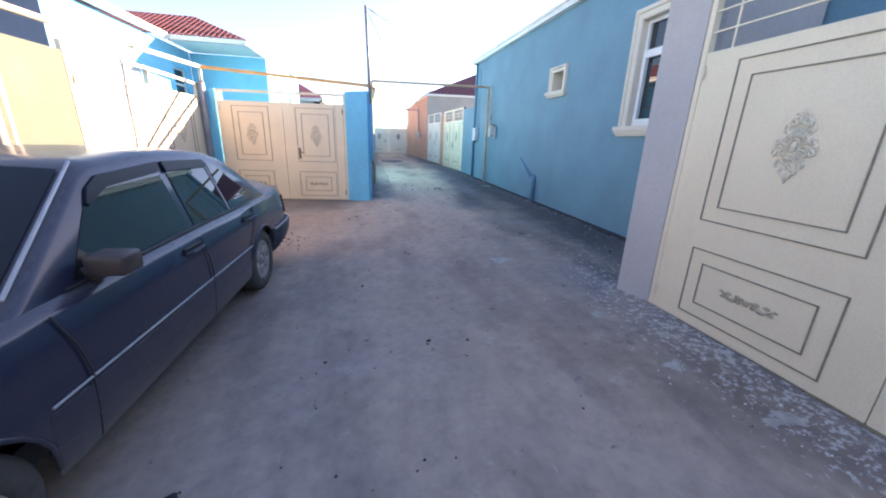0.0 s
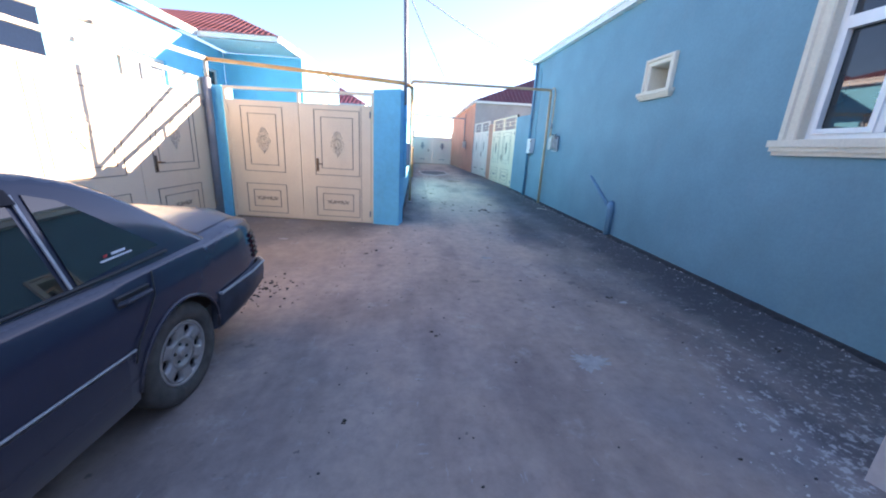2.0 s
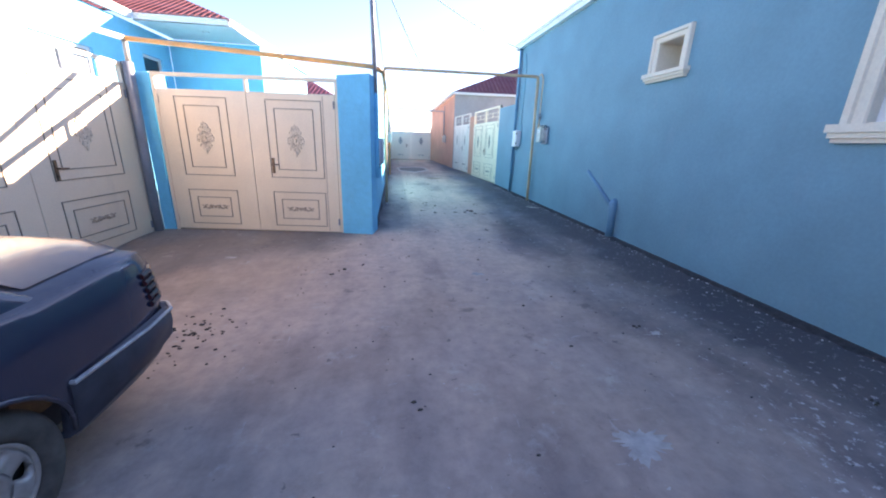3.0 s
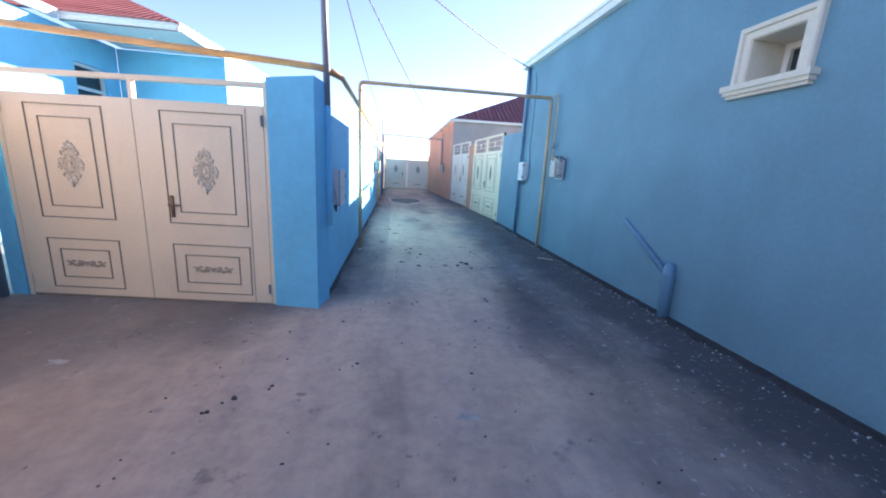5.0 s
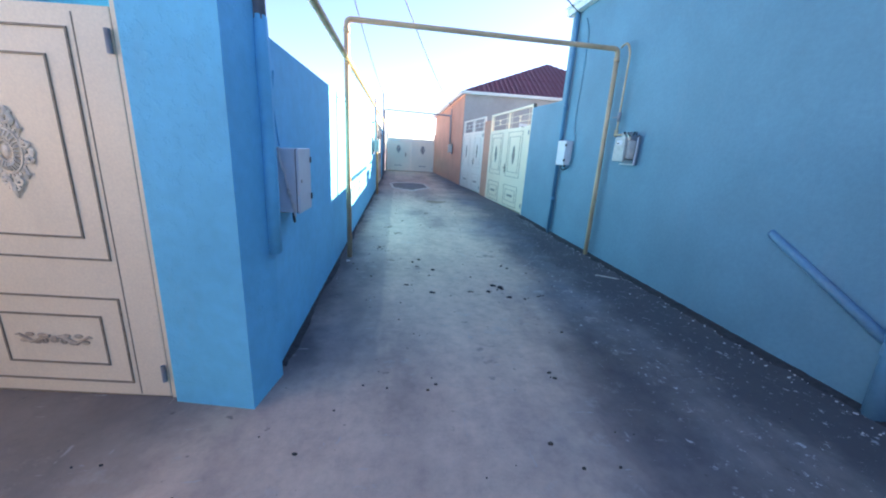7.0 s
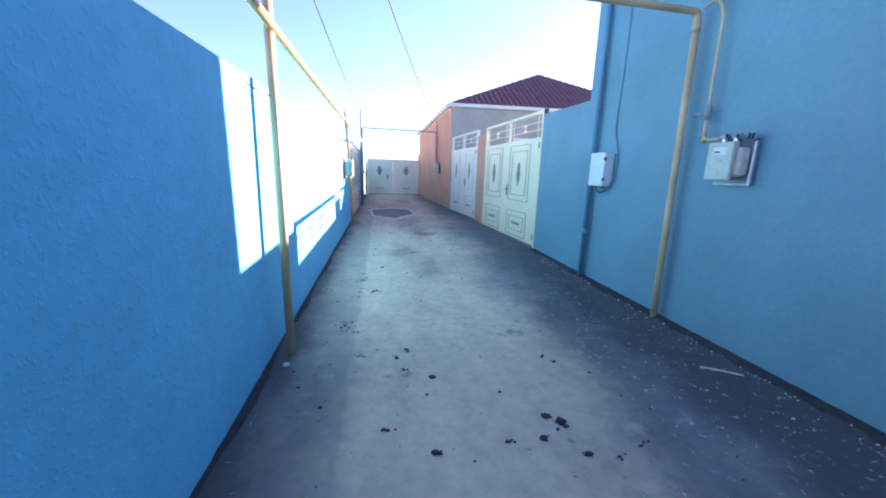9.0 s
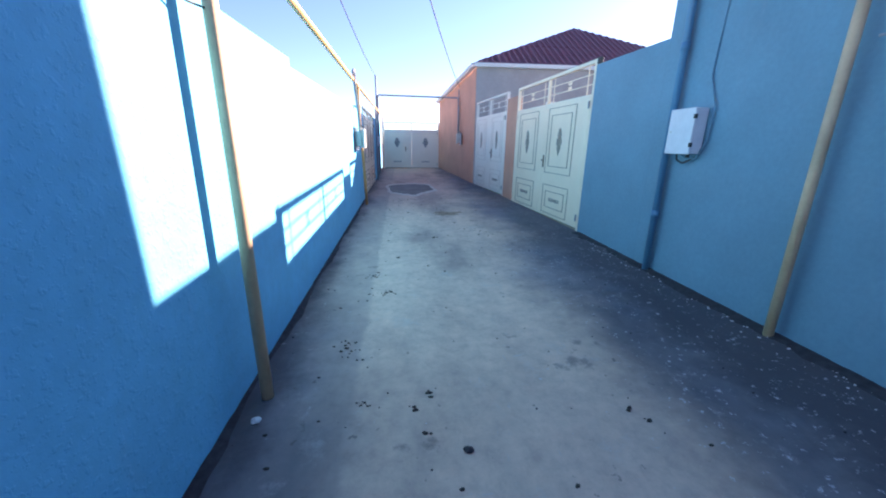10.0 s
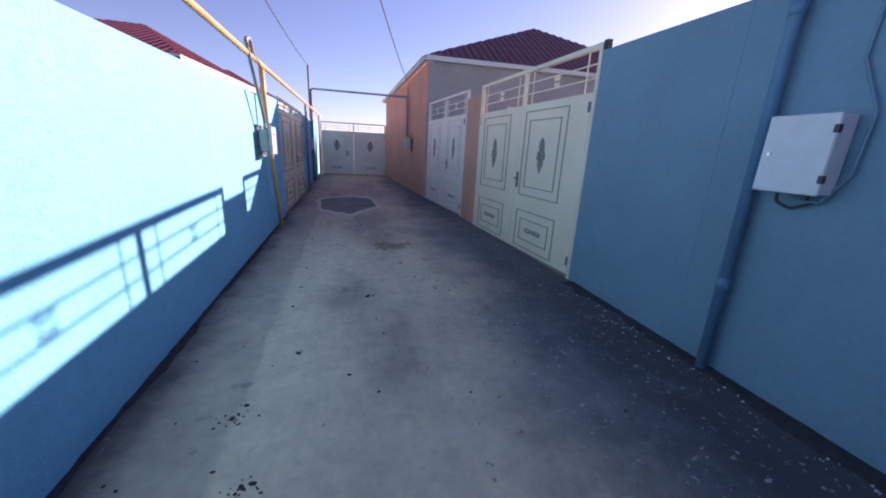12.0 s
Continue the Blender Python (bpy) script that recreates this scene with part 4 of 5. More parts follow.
def car_wheel(parent, u, side):
    w = part("wheel", lathe([(0.0, 0.03), (0.10, 0.03), (0.195, 0.02), (0.195, -0.05), (0.0, -0.05)], 24), M_DARK, parent)
    w.matrix_local = pose(u, side * 0.745, 0.315, 0, 0, 0 if side > 0 else 180)
    part("tyre", lathe([(0.192, 0.06), (0.205, 0.088), (0.225, 0.098), (0.262, 0.098), (0.292, 0.088), (0.308, 0.072), (0.315, 0.05), (0.315, -0.06), (0.30, -0.09), (0.2, -0.09)], 40), M_RUBBER, w, smooth=True)
    part("rim", lathe([(0.196, 0.082), (0.186, 0.086), (0.178, 0.07), (0.172, 0.05), (0.186, 0.03), (0.2, 0.03)], 36), M_ALLOY, w, smooth=True)
    bm = bmesh.new()
    # broad flat face with six rounded windows near the rim
    hole = ((0.100, 0.0), (0.108, 0.13), (0.118, 0.19), (0.135, 0.235), (0.152, 0.265), (0.162, 0.24), (0.168, 0.15), (0.172, 0.0))
    dish = lambda r: 0.056 + 0.022 * math.sin(min(1, r / 0.16) * math.pi / 2)
    for i in range(6):
        mid = math.tau * (i + 0.5) / 6
        rows = []
        for r, half in hole:
            k = math.pi / 6 - half
            edge_in = 0 if half == 0 else 0.03
            ang = [mid + k * q for q in (-1, -1, -0.5, 0, 0.5, 1, 1)]
            dep = [edge_in, 0, -0.003, -0.004, -0.003, 0, edge_in]
            rows.append([(r * math.cos(g), dish(r) - d, r * math.sin(g)) for g, d in zip(ang, dep)])
        surface(bm, rows)
        surface(bm, [[(r * math.cos(mid + q * math.pi / 6), dish(r) - d, r * math.sin(mid + q * math.pi / 6)) for r, d in ((0.172, 0), (0.182, 0.004), (0.186, 0.02))] for q in (-1, -0.5, 0, 0.5, 1)])
    bmesh.ops.remove_doubles(bm, verts=bm.verts, dist=0.0004)
    part("spokes", bm, M_ALLOY, w, smooth=True)
    part("hub", lathe([(0.0, 0.082), (0.026, 0.082), (0.031, 0.076), (0.034, 0.064), (0.07, 0.062), (0.076, 0.0725), (0.1005, 0.0762), (0.1005, 0.04)], 36), M_ALLOY, w, smooth=True)
    for i in range(5):
        t = math.tau * i / 5 + 0.3
        part("wheel_bolt", tube(bmesh.new(), [(0.055 * math.cos(t), 0.05, 0.055 * math.sin(t)), (0.055 * math.cos(t), 0.070, 0.055 * math.sin(t))], 0.009, 6), M_DARK, w)
    return w


def lathe(profile, n=24):
    """A body turned about y from (radius, y) pairs."""
    bm = bmesh.new()
    rings = []
    for r, y in profile:
        rings.append([bm.verts.new((0, y, 0))] if r == 0 else [bm.verts.new((r * math.cos(math.tau * j / n), y, r * math.sin(math.tau * j / n))) for j in range(n)])
    for a, b in zip(rings, rings[1:]):
        for j in range(n):
            k = (j + 1) % n
            if len(a) == 1:
                bm.faces.new((a[0], b[j], b[k]))
            elif len(b) == 1:
                bm.faces.new((a[j], a[k], b[0]))
            else:
                bm.faces.new((a[j], a[k], b[k], b[j]))
    return bm


def car(m):
    c = thing("car", "dusty dark blue four-door saloon parked by gate", "car", m)
    us = sorted({round(4.74 * i / 60, 4) for i in range(61)} | {0.03, 0.06, 4.7} | {round(a + ARCH * math.cos(math.pi * i / 14), 4) for a in AXLES for i in range(15)})
    bm = bmesh.new()
    rows = 10
    edge = {}
    for s in (1, -1):
        cols = []
        for u in us:
            lo, hi = low_edge(u), lerp_table(DECK, u)
            cols.append([(u, s * side_y(u, lo + (hi - lo) * k / rows), lo + (hi - lo) * k / rows) for k in range(rows + 1)])
        edge[s] = surface(bm, cols)
    deck = []
    for i, u in enumerate(us):
        a, b = edge[1][i][-1].co, edge[-1][i][-1].co
        deck.append([(u, a.y + (b.y - a.y) * k / 8, a.z + 0.045 * (1 - (1 - k / 4) ** 2) ** 0.7) for k in range(9)])
    surface(bm, deck)
    for i in (0, -1):
        cols = [[edge[1][i][k].co[:] for k in range(rows + 1)], [edge[-1][i][k].co[:] for k in range(rows + 1)]]
        surface(bm, cols)
    bmesh.ops.remove_doubles(bm, verts=bm.verts, dist=0.0008)
    part("body", bm, M_CAR, c, smooth=True)
    # cabin
    bm = bmesh.new()
    cols = []
    for i in range(37):
        u = 0.68 + (3.48 - 0.68) * i / 36
        zt = cabin_top(u)
        zs = max(0.885, zt - 0.045)
        col = []
        for s in (1, -1):
            half = [(u, s * cabin_side(z), z) for z in (0.86, 0.86 + (zs - 0.86) * 0.5, zs)]
            y0 = cabin_side(zs)
            half += [(u, s * (y0 - 0.022), zs + (zt - zs) * 0.65), (u, s * (y0 - 0.06), zt)]
            half += [(u, s * y, cabin_z(u, y)) for y in (y0 * 0.72, y0 * 0.4)]
            col += half if s > 0 else [(u, 0, cabin_z(u, 0))] + half[::-1]
        cols.append(col)
    surface(bm, cols)
    part("cabin", bm, M_CAR, c, smooth=True)
    part("underbody", boxes((0.12, 4.6, -0.66, 0.66, 0.25, 0.36), (0.75, 1.45, -0.60, 0.60, 0.34, 0.8), (3.55, 4.25, -0.60, 0.60, 0.34, 0.8)), M_DARK, c)
    # glass
    for u0, u1, label in ((2.80, 3.40, "raked windscreen"), (0.76, 1.22, "sloping rear window")):
        bm = bmesh.new()
        cols = []
        for i in range(7):
            u = u0 + (u1 - u0) * i / 6
            ym = cabin_side(cabin_top(u) - 0.045) - 0.085
            cols.append([(u, ym * (k / 4 - 1), cabin_z(u, ym * (k / 4 - 1)) + 0.007) for k in range(9)])
        surface(bm, cols)
        part("windscreen" if u0 > 2 else "rear_window", bm, M_SCREEN, c, label, smooth=True)
    panes = (("front_door_window", [(3.18, 0.955), (2.80, 1.295), (2.71, 1.335), (2.19, 1.362), (2.245, 0.95)]),
             ("rear_door_window", [(2.165, 0.948), (2.11, 1.360), (1.62, 1.335), (1.625, 0.943)]),
             ("quarter_window", [(1.565, 0.945), (1.545, 1.325), (1.43, 1.285), (1.07, 0.985)]))
    for s in (1, -1):
        for name, pts in panes:
            part(name, cabin_pane(pts) if s > 0 else mirrored(cabin_pane(pts)), M_CARGLASS, c)
        for pts in ([(2.87, 1.235), (2.81, 1.302), (2.71, 1.35), (2.17, 1.377), (2.19, 1.318), (2.68, 1.292), (2.77, 1.262), (2.85, 1.222)], [(2.12, 1.377), (1.60, 1.352), (1.59, 1.295), (2.13, 1.312)]):
            bm = cabin_pane(pts, 0.02, 0.012)
            part("wind_deflector", bm if s > 0 else mirrored(bm), M_VISOR, c, "dark plastic wind deflector")
        bm = cabin_pane([(1.604, 0.935), (1.594, 1.33), (1.582, 1.33), (1.592, 0.935)], 0.012, 0.008)
        part("window_pillar_trim", bm if s > 0 else mirrored(bm), M_TRIM, c, "pale window trim strip")
        bm = tube(bmesh.new(), [(u, cabin_side(0.935) + 0.008, 0.936 + (0.012 if u < 1.2 else 0)) for u in (3.24, 2.6, 2.0, 1.38, 1.05)], 0.009, 6)
        part("belt_seal", bm if s > 0 else mirrored(bm), M_DARK, c)
        bm = tube(bmesh.new(), [(u, cabin_side(cabin_top(u) - 0.03) - 0.05, cabin_top(u) + 0.004) for u in (3.42, 3.2, 3.0, 2.8, 2.74)], 0.009, 6)
        part("windscreen_trim", bm if s > 0 else mirrored(bm), M_TRIM, c, "pale windscreen edge strip")
        # lower cladding, trim, door joints
        bm = bmesh.new()
        surface(bm, [[(u, side_y(u, z) + (0.012 if 1.5 < u < 3.5 else 0.002), z) for z in (SILL + 0.005, 0.32, 0.43, 0.555)] for u in (1.45, 1.52, 1.7, 2.2, 2.7, 3.2, 3.45, 3.545)])
        surface(bm, [[(u, side_y(u, 0.555) + (k if 1.5 < u < 3.5 else 0.002), 0.555) for k in (0.012, -0.01)] for u in (1.45, 1.52, 2.2, 3.45, 3.545)])
        part("side_cladding", bm if s > 0 else mirrored(bm), M_CAR, c)
        for a, b in ((1.465, 2.22), (2.24, 3.335), (3.345, 3.535)):
            bm = side_strip([(u, 0.57 + 0.008 * (u - 1.46)) for u in (a, (a + b) / 2, b)], 0.006, 0.010)
            part("side_trim", bm if s > 0 else mirrored(bm), M_TRIM, c, "pale side rubbing strip")
        for path in ([(3.345, z) for z in (SILL + 0.01, 0.32, 0.42, 0.55)] + [(3.34, 0.62), (3.355, 0.75), (3.385, 0.89)], [(2.23, z) for z in (SILL + 0.01, 0.32, 0.42, 0.55, 0.62, 0.75, 0.88)], [(1.475, 0.50), (1.44, 0.60), (1.36, 0.68), (1.27, 0.78), (1.23, 0.89)]):
            bm = side_strip(path, 0.0045, 0.011)
            part("door_joint", bm if s > 0 else mirrored(bm), M_DARK, c)
        for u, up in ((2.25, 0.035), (1.28, 0.02)):
            bm = bevelled(boxes((u, u + 0.20, side_y(u, 0.8) - 0.012, side_y(u, 0.8) + 0.006, 0.765 + up, 0.825 + up)), 0.004, 1)
            bm2 = tube(bmesh.new(), [(u + 0.01, side_y(u, 0.8), 0.79 + up), (u + 0.03, side_y(u, 0.8) + 0.03, 0.797 + up), (u + 0.17, side_y(u, 0.8) + 0.03, 0.797 + up), (u + 0.19, side_y(u, 0.8), 0.79 + up)], 0.012, 6)
            part("handle_recess", bm if s > 0 else mirrored(bm), M_DARK, c)
            part("door_handle", bm2 if s > 0 else mirrored(bm2), M_CLAD, c)
        # wheel arch lips
        for a in AXLES:
            bm = tube(bmesh.new(), [(a + ARCH * math.cos(t), side_y(a + ARCH * math.cos(t), 0.315 + ARCH * math.sin(t)) + 0.004, 0.315 + ARCH * math.sin(t)) for t in (math.pi * i / 16 for i in range(17))], 0.011, 6)
            part("wheel_arch_lip", bm if s > 0 else mirrored(bm), M_CAR, c, smooth=True)
        # mirror
        bm = bevelled(boxes((3.01, 3.15, 0.80, 0.965, 0.955, 1.055)), 0.02, 2)
        box(bm, 3.04, 3.12, 0.74, 0.83, 0.93, 0.99)
        part("door_mirror", bm if s > 0 else mirrored(bm), M_MIRROR, c, "dusty brown-black mirror shell", smooth=True)
        # tail lamp: ribbed, wrapped round the corner
        for i in range(5):
            z = 0.63 + 0.042 * i
            bm = tube(bmesh.new(), [(0.16, side_y(0.16, z) + 0.0, z), (0.06, side_y(0.06, z) + 0.004, z), (0.0, side_y(0, z) - 0.01, z), (-0.012, 0.55, z)], 0.019, 6)
            part("tail_lamp_rib", bm if s > 0 else mirrored(bm), M_LAMP, c)
        for u in AXLES:
            car_wheel(c, u, s)
    # bumpers wrap the corners
    for name, path in (("rear_bumper", [(0.755, 0.79), (0.745, 0.866), (0.3, 0.865), (0.05, 0.83), (-0.03, 0.76), (-0.06, 0.4), (-0.06, 0.0)]), ("front_bumper", [(4.26, 0.85), (4.5, 0.84), (4.68, 0.79), (4.78, 0.68), (4.82, 0.4), (4.82, 0.0)])):
        bm = bmesh.new()
        full = path + [(u, -y) for u, y in path[-2::-1]]
        foot = 0.29 if name[0] == "r" else 0.24
        prof = ((foot, -0.05), (foot + 0.02, -0.005), (0.43, 0.012), (0.53, 0.012), (0.56, -0.03))
        cols = []
        for u, y in full:
            d = Vector((u - 2.37, y * 2.2)).normalized()
            rise = 0.10 * max(0, 1 - u / 0.7) if name[0] == "r" else 0.0
            cols.append([(u + d.x * k, y + d.y * k, z + rise * (0.56 - z) / 0.34) for z, k in prof])
        surface(bm, cols)
        part(name, bm, M_CLAD, c, "dusty grey plastic bumper", smooth=True)
        part("bumper_trim", tube(bmesh.new(), [(u + 0.012 * (-1 if name[0] == "r" else 1), y * 1.012, 0.545) for u, y in full], 0.009, 6), M_TRIM, c)
    # boot lid with a small lip
    bm = bmesh.new()
    cols = []
    for u in (0.02, 0.05, 0.12, 0.25, 0.45, 0.60, 0.645):
        y0 = side_y(u, 0.9) - 0.10
        z0 = lerp_table(DECK, u)
        lift = 0.034 + (0.012 if u in (0.05, 0.12) else 0) + (0.012 if u == 0.25 else 0)
        cols.append([(u, y0 * (1 - k / 4), z0 + z_crown(u, y0 * (1 - k / 4), z0) + (lift if 0 < k < 8 else 0.004)) for k in range(9)])
    surface(bm, cols)
    part("boot_lid", bm, M_CAR, c, "dust-covered boot lid", smooth=True)
    part("boot_joint", tube(bmesh.new(), [(0.665, y, lerp_table(DECK, 0.665) + 0.03) for y in (-0.6, 0, 0.6)], 0.014, 6), M_DARK, c)
    part("window_sticker", cabin_pane([(1.42, 0.995), (1.24, 1.0), (1.24, 1.008), (1.42, 1.003)], 0.009, 0.002), M_STICKER, c, "white sticker strip")
    part("window_sticker", cabin_pane([(1.395, 1.012), (1.375, 1.013), (1.368, 1.024), (1.388, 1.023)], 0.009, 0.002), M_STICKER_RED, c, "red sticker mark")
    part("window_sticker", cabin_pane([(1.35, 1.014), (1.27, 1.017), (1.265, 1.027), (1.345, 1.025)], 0.009, 0.002), M_STICKER, c, "white sticker block")
    # grille and lamps at the front
    part("grille", bevelled(boxes((4.70, 4.75, -0.28, 0.28, 0.55, 0.74)), 0.01, 1), M_CHROME, c)
    for s in (1, -1):
        part("headlight", bevelled(boxes((4.62, 4.71, min(s * 0.3, s * 0.62), max(s * 0.3, s * 0.62), 0.56, 0.70)), 0.01, 1), M_CARGLASS, c)
    part("bonnet_joint", tube(bmesh.new(), [(3.52, y, lerp_table(DECK, 3.52) + 0.03 + 0.02 * (1 - (y / 0.7) ** 2)) for y in (-0.66, -0.3, 0, 0.3, 0.66)], 0.014, 6), M_DARK, c)
    return c


def z_crown(u, y, z0):
    w = max(0.1, side_y(u, z0))
    return 0.045 * max(0, 1 - (y / w) ** 2) ** 0.7


CAR_TURN = -93.0
car(pose(-1.874, 4.94, ground_z(-1.9, 4.94) + 0.004, 0, 1.0, CAR_TURN))


# ---- meters, boxes and small fittings ----
def wall_box(label, m, w, h, d, cable=True, damaged=False):
    """An enamelled switch box on a wall: its back in y = 0, its face at y = -d."""
    b = thing("electric_box", label, "electric box", m, "electric boxes")
    part("body", bevelled(boxes((0, w, -d + 0.02, 0, 0, h)), 0.006, 1), M_BOX, b)
    part("door", bevelled(boxes((-0.004, w + 0.004, -d, -d + 0.017, -0.004, h + 0.004)), 0.005, 1), M_BOX, b)
    for z in (h * 0.2, h * 0.82):
        part("hinge", bevelled(boxes((w - 0.012, w + 0.012, -d - 0.006, -d + 0.02, z - 0.02, z + 0.02)), 0.003, 1), M_DARK, b)
    part("lock", tube(bmesh.new(), [(0.04, -d + 0.01, h * 0.5), (0.04, -d - 0.008, h * 0.5)], 0.011, 8), M_CHROME, b)
    if cable:
        part("cable", tube(bmesh.new(), rounded([(w * 0.3, -d * 0.5, 0.0), (w * 0.32, -d * 0.5, -0.06), (w * 0.55, -d * 0.4, -0.09), (w * 0.9, -0.02, -0.03)], 0.02), 0.009, 6), M_CABLE, b)
        part("cable_gland", tube(bmesh.new(), [(w * 0.75, -d * 0.5, 0.004), (w * 0.75, -d * 0.5, -0.035)], 0.018, 8), M_DARK, b)
    if damaged:
        rng = random.Random(5)
        bm = bmesh.new()
        path = [(-0.006 - 0.01 * rng.random(), -0.02 - (d - 0.045) * (1 - k / 13) * 0.9 - 0.008 * rng.random(), h * k / 13 - 0.02) for k in range(14)]
        tube(bm, path, [0.004 + 0.007 * rng.random() for _ in path], 6)
        for k in range(9):
            p = rng.choice(path)
            ball(bm, (p[0] - 0.004, p[1], p[2] + 0.01), 0.011, 0.6, 1, 1.5, 6)
        part("torn_plaster", bm, M_WHITE, b, "ragged white torn plaster")
        part("seal", tube(bmesh.new(), [(0.004, -d + 0.018, 0.0), (0.004, -d + 0.018, h)], 0.004, 6), M_DARK, b)
    return b


wall_box("white enamelled electric box on blue lane wall", pose(0.025, 8.625, 1.195, 0, 0, 88.5), 0.27, 0.395, 0.14, damaged=True)
wall_box("white enamelled electric box on blue house corner", pose(3.708, 12.54, 1.54, 0, 0, -91), 0.31, 0.40, 0.13)
wall_box("small white box on far blue wall", pose(0.07, 23.3, 1.5, 0, 0, 90), 0.25, 0.35, 0.12, cable=False)

M_METER = plain("pale_meter_casing", (0.50, 0.49, 0.45), 0.45, 0, 0.15)


def gas_meter(label, m, w=0.30, h=0.30, d=0.2, seed=1):
    """A gas meter on a tray, its cover ajar, with a tangle of taped joints on top."""
    g = thing("gas_meter", label, "gas meter", m, "gas meters")
    e = w + 0.055
    part("backplate", bevelled(boxes((-0.02, e, -0.02, 0, -0.03, h + 0.02)), 0.004, 1), M_TRAY, g, "grey-blue plastic tray")
    part("tray_rim", tube(bmesh.new(), [(-0.02, -0.035, -0.03), (e, -0.035, -0.03), (e, -0.035, h + 0.02)], 0.009, 6), M_BOX, g)
    part("casing", bevelled(boxes((0.02, w + 0.03, -d * 0.75, -0.02, 0.03, h - 0.04)), 0.03, 3), M_METER, g, smooth=True)
    part("door", bevelled(boxes((0, w, -d, -d * 0.78, 0, h)), 0.012, 2), M_METER, g)
    part("dial", bevelled(boxes((w * 0.25, w * 0.8, -d - 0.006, -d + 0.01, h * 0.66, h * 0.86)), 0.004, 1), M_BOX, g)
    part("dial_bar", boxes((w * 0.32, w * 0.55, -d - 0.009, -d - 0.005, h * 0.72, h * 0.76)), M_LAMP, g)
    rng = random.Random(seed)
    for x in (0.07, w - 0.05):
        bm = bmesh.new()
        tube(bm, [(x, -d * 0.55, h - 0.05), (x, -d * 0.55, h + 0.05)], 0.024, 8)
        tube(bm, [(x - 0.035, -d * 0.55, h + 0.035), (x + 0.035, -d * 0.55, h + 0.04)], 0.026, 7)
        part("coupling", bm, M_CHROME, g)
    bm = bmesh.new()
    for _ in range(14):
        p = Vector((rng.uniform(0.08, w + 0.08), -d * rng.uniform(0.3, 0.8), h + rng.uniform(0.0, 0.05)))
        q = p + Vector((rng.uniform(-0.05, 0.07), rng.uniform(-0.03, 0.03), rng.uniform(-0.01, 0.045)))
        tube(bm, [p, (p + q) / 2 + Vector((0, 0, 0.012)), q], [0.008, 0.006, 0.002], 5)
    tagged(part("tape_tangle", bm, M_CABLE, g, "dark frayed sealing tape"), kind="stuff")
    return g


M_TRAY = plain("grey_blue_tray", (0.16, 0.22, 0.28), 0.35, 0, 0.15)
gas_meter("pale gas meter in clear cover on blue wall", pose(3.742, 10.82, 1.65, 0, 0, -91), 0.225, 0.30, 0.17)
gas_meter("pale gas meter beside yellow pipe", pose(0.075, 16.3, 1.5, 0, 0, 90), 0.30, 0.36, 0.2)
gas_meter("small gas meter on orange wall", pose(3.08, 22.2, 1.62, 0, 0, -94), 0.28, 0.34, 0.16)
pipe_run("gas_branch", "thin yellow gas branch with tap above meter",
         [("branch", [(3.64, 11.17, 3.09), (3.655, 11.06, 3.14), (3.675, 11.0, 3.0), (3.675, 10.99, 2.05), (3.66, 10.97, 1.985), (3.63, 10.78, 1.985)], 0.013)], M_ARCH)
pipe_run("gas_tap", "dark gas tap on the branch pipe", [("valve", [(3.675, 10.99, 2.28), (3.675, 10.99, 2.16)], 0.026), ("lever", [(3.675, 10.99, 2.22), (3.65, 11.10, 2.22)], 0.009)], M_STEEL, "tap")
pipe_run("gas_branch", "grey gas branch loop over the blue lane wall",
         [("branch", [(0.19, 16.36, 1.88), (0.19, 16.3, 2.0), (0.19, 15.7, 2.74), (0.19, 15.9, 2.80), (0.17, 16.1, 2.63)], 0.022)], M_STEEL)
pipe_run("gas_post", "yellow gas pipe post beside the lane meter",
         [("post", [(YP, 16.5, 2.62), (YP, 16.54, 1.92)], 0.035), ("post", [(0.19, 16.62, 1.5), (0.19, 17.0, 0.25)], 0.03)], M_YELLOW)
pipe_run("gas_post", "thin grey post beside the far gate", [("post", [(0.16, 21.7, 0.3), (0.16, 21.7, 2.66)], 0.03), ("post", [(0.16, 26.2, 0.4), (0.16, 26.2, 2.72)], 0.03)], M_STEEL)
pipe_run("gas_post", "thin grey riser on the orange wall", [("post", [(3.04, 22.45, 2.0), (3.02, 22.45, 3.45)], 0.016)], M_STEEL)


def cable_on_wall(label, pts, r=0.007, material=None):
    ob = part("cable", tube(bmesh.new(), pts, r, 6), material or M_CABLE, smooth=True)
    return tagged(ob, label, "cable", "wall cables")


cable_on_wall("dark cable clipped to blue house wall", [(3.70, 12.40, 3.82)] + [(3.702 + 0.004 * math.sin(z * 5), 12.30 - 0.03 * math.sin(z * 2.3) - 0.03 * (3.8 - z), z) for z in (3.6, 3.4, 3.2, 3.0, 2.8, 2.6, 2.4, 2.2)] + [(3.69, 12.17, 1.95), (3.69, 12.18, 1.65), (3.68, 12.26, 1.50), (3.66, 12.36, 1.49), (3.65, 12.42, 1.54)], 0.008, M_BLUE)
cable_on_wall("blue painted conduit on lane wall", [(0.07, 8.385, 2.22), (0.072, 8.384, 2.0), (0.075, 8.386, 1.7), (0.073, 8.383, 1.35), (0.075, 8.38, 1.0)], [0.036, 0.041, 0.037, 0.042, 0.038], M_BLUE_L)
cable_on_wall("dark cable drooping to electric box", [(0.11, 8.42, 1.98), (0.06, 8.53, 1.86), (0.05, 8.60, 1.73), (0.045, 8.66, 1.60)], 0.006, M_BLUE_L)
cable_on_wall("thin cable across the pipe post", [(0.06, 10.75, 2.16), (0.1, 10.9, 2.14), (0.17, 11.0, 2.13)], 0.005)


